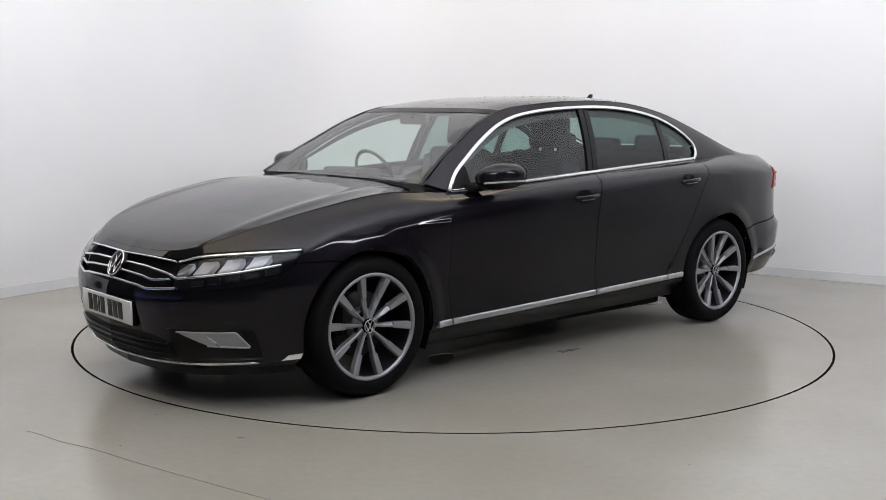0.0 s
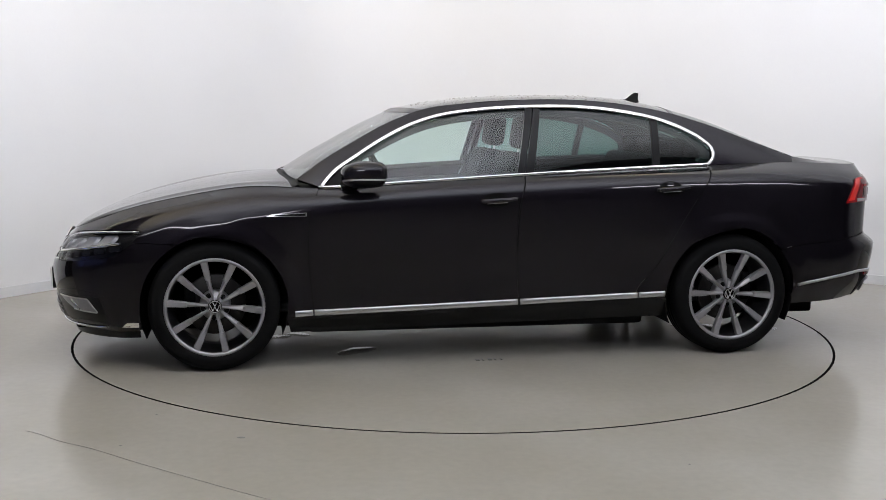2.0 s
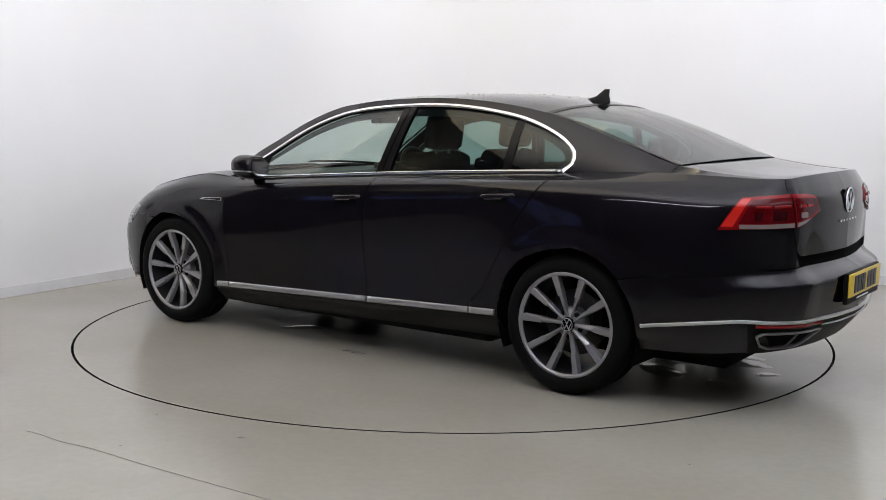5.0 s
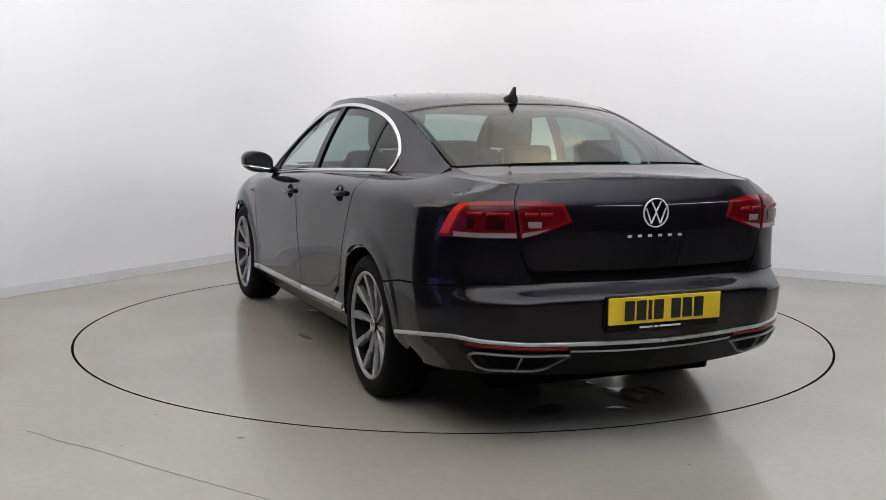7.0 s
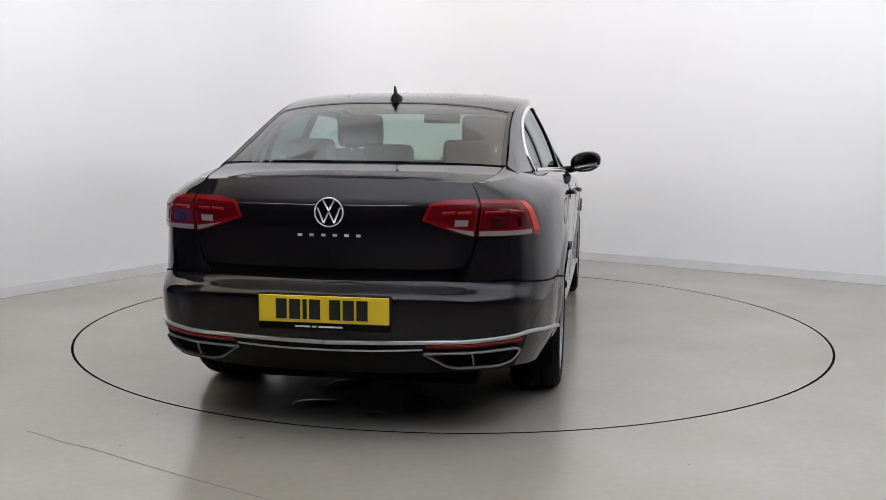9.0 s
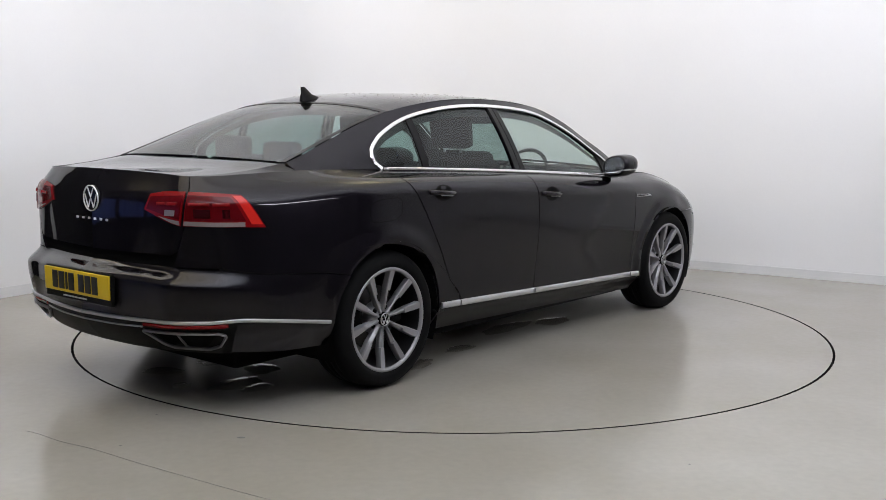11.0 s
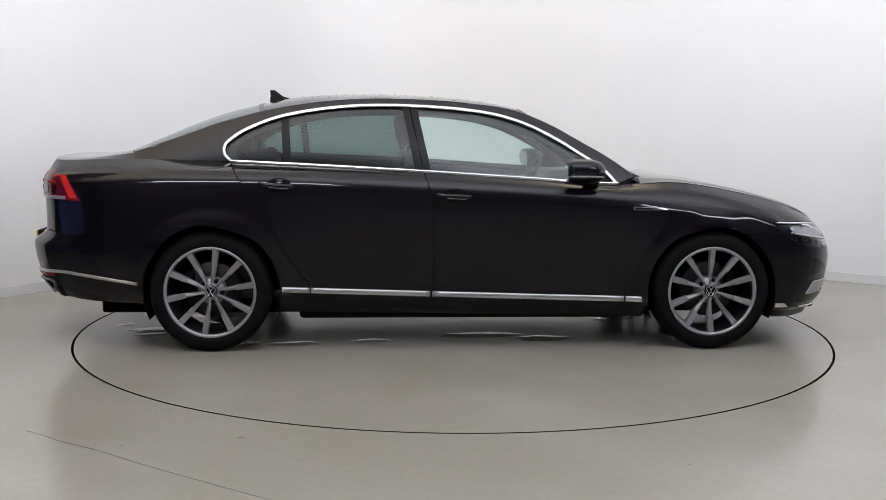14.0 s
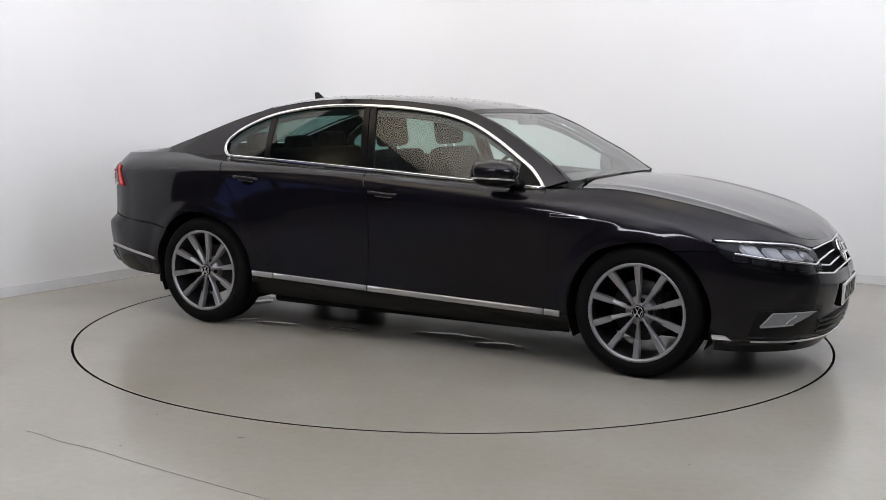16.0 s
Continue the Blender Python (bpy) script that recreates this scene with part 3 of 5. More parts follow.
        return [tuple(v) for v in m[np.linspace(0, len(m) - 1, n).astype(int)]]

    P = patch2(upper, belt(-.55, -1.575), [(-.55, .935)] + dlo_part(-.56, -1.652), [(-.55, .925), (-.55, .935)], BP0, 40, 20, -0.012, smooth=(1, 1, 1, 0))
    add("front_window", sided(sheet(P, 0), s), GLASS, label="green tinted front side window")
    P = patch2(upper, belt(-1.665, -2.35), dlo_part(-1.737, -2.375), BP1, [(-2.35, sz(-2.35)), (-2.375, 1.293)], 30, 20, -0.012)
    add("rear_window", sided(sheet(P, 0), s), GLASS_DARK, label="dark tinted rear side window")
    P = patch2(upper, belt(-2.385, -2.675), dlo_part(-2.405, -2.60), [(-2.385, sz(-2.385)), (-2.405, 1.286)], [(-2.675, 1.034), (-2.715, 1.075), (-2.715, 1.12), (-2.66, 1.175), (-2.60, 1.21)], 20, 20, -0.012)
    add("quarter_window", sided(sheet(P, 0), s), GLASS_DARK, label="dark tinted quarter window")
    P = patch2(upper, belt(-1.570, -1.612, 4), [(-1.645, 1.348), (-1.693, 1.351)], BP0, [(-1.612, .99), (-1.693, 1.351)], 6, 24, -0.002)
    add("pillar_cover", sided(sheet(P, 0.02), s), BLACK_GLOSS, fd, "gloss black pillar cover")
    P = patch2(upper, belt(-1.618, -1.67, 4), [(-1.699, 1.351), (-1.738, 1.352)], [(-1.618, .99), (-1.699, 1.351)], BP1, 6, 24, -0.002)
    add("pillar_cover", sided(sheet(P, 0.02), s), BLACK_GLOSS, rd, "gloss black pillar cover")
    P = patch2(upper, belt(-2.345, -2.39, 4), [(-2.365, 1.290), (-2.408, 1.283)], [(-2.345, sz(-2.345)), (-2.365, 1.290)], [(-2.39, sz(-2.39)), (-2.408, 1.283)], 6, 20, -0.008)
    add("window_divider", sided(sheet(P, 0.02), s), BLACK_GLOSS, rd)
    P = patch2(upper, belt(-.545, -.70, 5), [(-.55, .94), (-.61, 1.0), (-.70, 1.06)], [(-.545, .925), (-.55, .94)], [(-.70, .93), (-.70, 1.06)], 10, 10, -0.006)
    add("mirror_base", sided(sheet(P, 0.02), s), BLACK_PLASTIC, fd)

# ---- bonnet, screens, roof, boot ----
def mesa(front, back, mid, edge, nu, nv, power=2.2, ridge=0.0):
    """Half a panel about the car's middle: u from the middle to the edge, v from front to back; the crown lies along mid."""
    c0, c1, d0, d1 = curve(front, nu), curve(back, nu), curve(mid, nv), curve(edge, nv)
    P = coons(c0, c1, d0, d1)
    u, v = np.linspace(0, 1, nu)[None, :], np.linspace(0, 1, nv)[:, None]
    f = u**power

    def cross(c):
        a, b = c[0, 2], c[-1, 2]
        return (c[:, 2] - a) - (b - a) * np.linspace(0, 1, nu)**power

    P[..., 2] = d0[:, None, 2] * (1 - f) + d1[:, None, 2] * f + (1 - v) * cross(c0)[None] + v * cross(c1)[None]
    if ridge:
        P[..., 2] += ridge * np.exp(-((u - 0.80) / 0.07) ** 2) * np.sin(math.pi * np.clip(v, 0, 1)) ** 0.6
    return P


a_f = np.linspace(1.45, .62, 14)
front_edge = shoulder(a_f)
side_edge = shoulder(np.linspace(.62, -.40, 20))
cowl = [(-.335, 0, .972), (-.345, .3, .968), (-.375, .55, .955), tuple(side_edge[-1])]
spine = [(.762, 0, .68), (.735, 0, .708), (.685, 0, .738), (.60, 0, .776), (.45, 0, .828), (.28, 0, .875), (.12, 0, .909), (-.05, 0, .938), (-.21, 0, .958), (-.335, 0, .972)]
P = mesa(front_edge, cowl, spine, side_edge, 40, 60, 2.4, 0.007)
V, F = sheet(whole(P), 0.015, hint=(0, 0, 1))
nose = []
for s in SIDES:
    NP_ = patch2(skin, [(1.45, .660), (1.2, .664), (.97, .668), (.85, .690), (.62, .712), (.34, .722), (.30, .722)], [(a, sz(a)) for a in np.linspace(1.45, .30, 24)], [(1.45, .660), (1.45, .68)], [(.30, .722), (.30, sz(.30))], 50, 6, -0.0015, smooth=(1, 1, 1, 1))
    nose.append(sided(sheet(NP_, 0.01), s))
bonnet = add("bonnet", join((V, F), *nose), PAINT, label="dark grey bonnet")

for s in SIDES:
    add("bonnet_seam", sided(ribbon(shoulder(np.linspace(.36, -.40, 40)) + np.array([0, .002, -.001]), .004, .0012, (0, .6, .8)), s), GAP, bonnet)

head_c, head_s = (-1.03, 0, 1.340), tuple(RAIL[9] + np.array([0, -0.015, -0.003]))
scr_front = [(-.375, 0, .978), (-.38, .3, .976), (-.395, .55, .970), (-.425, .722, .965)]
scr_back = [head_c, (-1.04, .3, 1.338), (-1.07, .48, 1.333), head_s]
P = mesa(scr_front, scr_back, [(-.375, 0, .978), (-.60, 0, 1.100), (-.82, 0, 1.223), head_c], [(-.425, .722, .965), (-.58, .680, 1.073), (-.73, .638, 1.158), (-.88, .604, 1.241), head_s], 30, 30, 2.0)
ws = add("windscreen", sheet(whole(P), 0, hint=(1, 0, 1)), SCREEN, label="clear windscreen")
W_ = whole(P) + np.array([.001, 0, .002])
for g in (W_[-3:], W_[:-2, :2], W_[:-2, -2:]):
    add("screen_border", sheet(g, .002, hint=(1, 0, 1)), BLACK_GLOSS, ws, "black band along the screen's edge")
rs_front = [(-2.545, 0, 1.364), (-2.54, .3, 1.356), (-2.52, .48, 1.338), (-2.50, .595, 1.317)]
rs_back = [(-3.275, 0, 1.100), (-3.27, .3, 1.098), (-3.25, .5, 1.092), (-3.215, .635, 1.084)]
ROOF = [(-1.03, 0, 1.340), (-1.22, 0, 1.378), (-1.39, 0, 1.399), (-1.73, 0, 1.418), (-2.07, 0, 1.420), (-2.24, 0, 1.411), (-2.41, 0, 1.391), (-2.545, 0, 1.364)]
P = mesa(scr_back, rs_front, ROOF, [head_s] + [tuple(RAIL[i] + np.array([0, 0.002, 0.0])) for i in (8, 7, 6, 5)] + [rs_front[-1]], 36, 50, 3.0)
roof = add("roof", sheet(whole(P), 0.02, hint=(0, 0, 1)), PAINT, label="dark grey roof with water drops")
ROOF_GRID = P
P = mesa(rs_front, rs_back, [rs_front[0], (-2.76, 0, 1.310), (-2.94, 0, 1.247), (-3.12, 0, 1.170), rs_back[0]], [rs_front[-1], (-2.75, .604, 1.245), (-2.98, .618, 1.164), rs_back[-1]], 30, 30, 2.4)
rw = add("rear_screen", sheet(whole(P), 0, hint=(-1, 0, 1)), REAR_GLASS, label="tinted rear screen")
W_ = whole(P) + np.array([-.001, 0, .002])
for g in (W_[:2], W_[1:, :2], W_[1:, -2:]):
    add("screen_border", sheet(g, .002, hint=(-1, 0, 1)), BLACK_GLOSS, rw, "black band along the screen's edge")
lip = shoulder(np.linspace(-4.4, -3.80, 12))
P = mesa([(-3.285, 0, 1.094), (-3.28, .3, 1.092), (-3.26, .5, 1.087), (-3.225, .625, 1.079)], [tuple(v) for v in lip], [(-3.285, 0, 1.090), (-3.45, 0, 1.061), (-3.62, 0, 1.049), tuple(lip[0])], [(-3.225, .625, 1.079), (-3.40, .612, 1.055), (-3.55, .585, 1.042), tuple(lip[-1])], 30, 20, 2.4)
deck = sheet(whole(P), 0.012, hint=(0, 0, 1))
face = [sided(sheet(patch2(skin, [(-4.4, .700), (-3.95, .700), (-3.90, .702), (-3.868, .718)], [(a, sz(a)) for a in np.linspace(-4.4, -3.80, 12)], [(-4.4, .697), (-4.4, sz(-4.4))], [(-3.868, .718), (-3.857, .74), (-3.819, .85), (-3.80, sz(-3.80))], 40, 30, smooth=(0, 1, 1, 0)), 0.012), s) for s in SIDES]
boot = add("boot_lid", join(deck, *face), PAINT, label="dark grey boot lid with a sharp rear edge")
for s in SIDES:
    # shoulder beside the boot lid and the corner behind the rear wing
    e = [tuple(v) for v in shoulder(np.linspace(-3.20, -3.794, 14))]
    g = coons(curve(e, 24), curve([(-3.215, .632, 1.082), (-3.40, .617, 1.056), (-3.55, .590, 1.043), (-3.665, .5595, 1.037)], 24), curve([e[0], (-3.215, .632, 1.082)], 6), curve([e[-1], (-3.665, .5595, 1.037)], 6))
    back = patch2(skin, [(-3.70, .655), (-3.895, .655)], [(-3.66, sz(-3.66)), (-3.795, sz(-3.795))], [(-3.70, .655), (-3.735, .80), (-3.72, .95), (-3.66, sz(-3.66))], [(-3.895, .655), (-3.870, .69), (-3.852, .74), (-3.8145, .85), (-3.7955, sz(-3.7955))], 10, 40, smooth=(1, 1, 0, 0))
    add("boot_shoulder", join(sided(sheet(g, 0, hint=(0, .3, 1)), s), sided(sheet(back, 0.01), s)), PAINT)

# ---- bumpers ----
FT = [(1.45, .528), (1.10, .535), (.97, .540), (.85, .541), (.62, .565), (.47, .595), (.43, .630), (.395, .655), (.33, .657), (.177, .649)]
front = [sided(sheet(patch2(skin, [(1.45, .17), (1.1, .175), (.85, .18), (.62, .19), (.37, .205)], FT, [(1.45, .17), (1.45, .528)], [(.37, .205)] + [tuple(v) for v in arch(*FA, -13, 60.5, 12)], 70, 40, smooth=(1, 0, 1, 0)), 0.007), s) for s in SIDES]
front_bumper = add("front_bumper", join(*front), PAINT, label="dark grey front bumper")
LOW = hermite([.37, .62, .85, 1.1, 1.45], [.208, .193, .183, .178, .173], np.linspace(.37, 1.45, 40))
top_row = skin(np.linspace(.37, 1.45, 40), LOW)
low_row = top_row * np.array([.985, .97, 1]) - np.array([0, 0, .038])
add("front_spoiler", join(*[sided(sheet(np.stack([low_row, top_row], 0), .012), s) for s in SIDES]), BLACK_GLOSS, label="black lip below the front bumper")
RT = [(-4.4, .652), (-3.95, .652), (-3.72, .648), (-3.60, .633), (-3.42, .615), (-3.2, .602), (-3.055, .575)]
rear = [sided(sheet(patch2(skin, [(-4.4, .275), (-4.0, .275), (-3.7, .290), (-3.45, .275), (-3.14, .262)], RT, [(-4.4, .275), (-4.4, .652)], [(-3.14, .262), (-3.145, .32), (-3.125, .46), (-3.055, .575)], 70, 40, smooth=(1, 0, 1, 1)), 0.03), s) for s in SIDES]
rear_bumper = add("rear_bumper", join(*rear), PAINT, label="dark grey rear bumper")

# ---- underbody, wheel housings ----
add("underbody", join(box(-1.4, 0, .20, 4.1, 1.1, .08, .02), box(-1.39, 0, .205, 1.84, 1.54, .08, .03), box(-3.38, 0, .345, .44, 1.12, .10, .04), box(.55, 0, .22, .35, 1.1, .08, .03)), UNDER)
for s in SIDES:
    for cx, cz, r in (FA, RA):
        w = np.radians(np.linspace(-25, 205, 28))
        g = np.stack([np.stack([cx + (r + .004) * np.cos(w), np.full(28, y), cz + (r + .004) * np.sin(w)], 1) for y in (.85, .74, .55)], 0)
        cap = np.stack([np.stack([cx + q_ * (r + .004) * np.cos(w), np.full(28, .55), cz + q_ * (r + .004) * np.sin(w)], 1) for q_ in (1.0, .02)], 0)
        add("wheel_housing", sided(join(sheet(g, 0), sheet(cap, 0)), s), UNDER)


def motions():
    """The turntable and the car on it turn together, clockwise from above."""
    turns = {0.0: .18, 0.5: .31, 1.0: .02, 1.5: .13, 2.0: -.09, 2.5: .06, 3.0: -.12, 5.5: .05, 6.0: -.12, 6.5: .33, 7.0: -.01, 7.5: .22, 8.0: -.19, 8.5: .08, 9.0: -.29, 9.5: -.03, 10.0: -.35, 12.5: .39, 13.0: -.16, 13.5: .08, 14.0: -.25, 14.5: -.06, 15.0: -.38, 15.5: -.15, 16.0: -.49}
    rows = []
    for i in range(33):
        t = i * 0.5
        rows.append((t, pose(0, 0, 0, 0, 0, 222.07 - 15.570 * t + turns.get(t, 0.0))))
    walk(turntable, rows)
    walk(car, rows)

# ---- wheels ----
def spoke(cuts):
    """One faceted spoke, pointing up, its face towards +y. cuts: radius, left edge, ridge, right edge, face y, depth."""
    V = []
    for r, xl, xm, xr, y, d in cuts:
        V += [(xl, y - d, r), (xl, y - .004, r), (xl + .003, y, r), (xm, y, r), (xr, y - .012, r), (xr, y - d, r)]
    n = len(cuts)
    F = [[k * 6 + m, k * 6 + m + 1, (k + 1) * 6 + m + 1, (k + 1) * 6 + m] for k in range(n - 1) for m in range(5)]
    F += [[0, 1, 2, 3, 4, 5], [(n - 1) * 6 + m for m in (5, 4, 3, 2, 1, 0)]]
    return np.array(V, float), F


SPOKE = [(.030, -.0075, .004, .0075, .836, .03), (.070, -.0070, .001, .0085, .842, .034), (.100, -.008, .000, .0115, .845, .034), (.138, -.0095, .001, .0140, .848, .034), (.1385, -.0105, .0125, .0165, .850, .034), (.150, -.0125, .0130, .0170, .851, .034), (.236, -.0170, .0165, .0195, .866, .03)]


def turned(vf, deg):
    c, s_ = math.cos(radians(deg)), math.sin(radians(deg))
    v = np.array(vf[0], float)
    return np.stack([v[:, 0] * c + v[:, 2] * s_, v[:, 1], -v[:, 0] * s_ + v[:, 2] * c], 1), vf[1]


def moved(vf, x, y, z):
    return np.asarray(vf[0], float) + np.array([x, y, z]), vf[1]


TYRE = [(.234, .850), (.241, .864), (.250, .869), (.260, .8755), (.275, .879), (.295, .878), (.300, .8765), (.312, .870), (.322, .858), (.3285, .842), (.331, .825), (.3315, .808), (.3315, .800), (.324, .798), (.324, .790), (.3315, .788), (.332, .762), (.324, .760), (.324, .752), (.332, .750), (.3315, .726), (.324, .724), (.324, .716), (.3315, .714), (.330, .690), (.324, .668), (.305, .652), (.270, .645), (.243, .655)]
RIM = [(.2555, .866), (.253, .8715), (.248, .873), (.238, .870), (.235, .860), (.236, .848), (.231, .80), (.222, .72), (.222, .66), (.243, .652)]


def chevrons(r, y, t):
    """Plain zigzag bars within a ring of radius r, in the x-z plane at y."""
    out = []
    for pts in ([(-.86, .34), (-.40, -.80), (0, .02), (.40, -.80), (.86, .34)], [(-.42, .86), (0, .10), (.42, .86)]):
        p = np.array([(a * r, y, b * r) for a, b in pts])
        for i in range(len(p) - 1):
            out.append(ribbon(np.linspace(p[i], p[i + 1], 3), t, .002, (0, 1, 0)))
    return out


def ring(r, w, y):
    return lathe([(r - w, y - .002), (r - w, y + .0015), (r - w / 2, y + .0025), (r, y + .0015), (r, y - .004)], 40)


def wheel(x, s, phase):
    at = (x, 0, .331)
    put = lambda vf: moved(sided(vf, s), *at)
    w = add("wheel", put(lathe([(r_ * .992, y_) for r_, y_ in RIM[:5]], 72)), ALLOY, label="grey ten-spoke alloy wheel")
    add("barrel", put(lathe([(r_ * .992, y_) for r_, y_ in RIM[4:]], 72)), ALLOY_DARK, w)
    for k in range(10):
        add("spoke", put(turned(spoke(SPOKE), phase + 36 * k)), ALLOY, w, smooth=False)
    add("tyre", put(lathe(TYRE, 80)), RUBBER, w, "black low-profile tyre")
    add("hub", put(lathe([(.0, .826), (.036, .828), (.044, .822), (.070, .818), (.078, .79), (.08, .74)], 40)), ALLOY, w, "grey hub")
    cap = add("centre_cap", put(lathe([(0, .8475), (.028, .8470), (.0335, .844), (.0345, .83)], 36)), BLACK_GLOSS, w, "black centre cap with a silver mark")
    add("cap_ring", put(join(ring(.031, .0035, .8475), *[turned(c, 0) for c in chevrons(.027, .848, .0045)])), SILVER, w)
    for k in range(5):
        b = lathe([(0, .829), (.007, .828), (.0085, .826), (.0085, .81)], 6)
        dx, dz = .060 * math.sin(radians(phase + 18 + 72 * k)), .060 * math.cos(radians(phase + 18 + 72 * k))
        add("wheel_bolt", put(moved(join(b, lathe([(.0080, .8205), (.0125, .8225), (.0135, .818)], 18)), dx, 0, dz)), BLACK_PLASTIC, w)
    add("brake_disc", put(lathe([(.06, .765), (.152, .765), (.156, .762), (.156, .74), (.06, .74)], 60)), DISC, w)
    add("brake_caliper", put(moved(box(.125 if x > -1 else -.125, .745, .03, .055, .075, .15, .012), 0, 0, 0)), BLACK_PLASTIC, w)


for s in SIDES:
    wheel(0.0, s, 12 if s > 0 else -1)
    wheel(-2.783, s, 15 if s > 0 else 8)


def strip(fn, pts, width, depth, off=0.0, n=40, smooth=True):
    """A strip lying on a body surface along a line in side view."""
    c = curve(pts, n, smooth)
    p, o = fn(c[:, 0], c[:, 1], off), fn(c[:, 0], c[:, 1], off + 0.01)
    return ribbon(p, width, depth, (o - p) * 100)


# ---- front: lamps, grille, lower intake ----
H_TOP = [(.985, .660), (.85, .685), (.62, .708), (.345, .720)]
H_LOW = [(.985, .546), (.85, .545), (.62, .569), (.47, .599), (.345, .714)]
for s in SIDES:
    hl = add("headlight", sided(sheet(patch2(skin, H_LOW, H_TOP, [(.985, .546), (.985, .660)], [(.345, .714), (.345, .720)], 40, 14, -.035), .0), s), LAMP_HOUSING, label="clear headlight with four reflector cells")
    add("lens", sided(sheet(patch2(skin, H_LOW, H_TOP, [(.985, .546), (.985, .660)], [(.345, .714), (.345, .720)], 40, 14, .001), .012), s), LENS, hl, "clear plastic lens")
    add("light_strip", sided(strip(skin, [(.96, .655), (.85, .678), (.62, .701), (.36, .715)], .010, .004, -.003), s), CHROME, hl, "bright strip along the lamp's top edge")
    add("light_strip", sided(strip(skin, [(.98, .600), (.93, .588), (.80, .604), (.62, .627), (.455, .655)], .010, .004, -.001, smooth=False), s), CHROME, hl, "bright strip below the reflector cells")
    for a0, wide in ((.955, .050), (.855, .080), (.730, .080), (.605, .075)):
        lo = float(np.interp(a0, [.455, .62, .80, .93], [.664, .637, .614, .602])) + .004
        up = float(np.interp(a0, [.36, .62, .85, .96], [.708, .692, .668, .648]))
        c = patch2(skin, [(a0, lo), (a0 - wide, lo + .009)], [(a0 - .040, up), (a0 - .040 - wide, up + .006)], [(a0, lo), (a0 - .040, up)], [(a0 - wide, lo + .009), (a0 - .040 - wide, up + .006)], 8, 6, -.014)
        c[1:-1, 1:-1, 0] -= .010
        add("reflector", sided(sheet(c, .018), s), LAMP_METAL, hl, "silver reflector cell")
    for k in range(5):
        a0 = .86 - .085 * k
        z0 = .571 + .013 * k
        c = patch2(skin, [(a0, z0 - .010), (a0 - .06, z0 - .004)], [(a0, z0 + .014), (a0 - .06, z0 + .020)], [(a0, z0 - .010), (a0, z0 + .014)], [(a0 - .06, z0 - .004), (a0 - .06, z0 + .020)], 5, 4, -.014)
        add("reflector", sided(sheet(c, .012), s), LAMP_SMALL, hl, "small silver reflector")

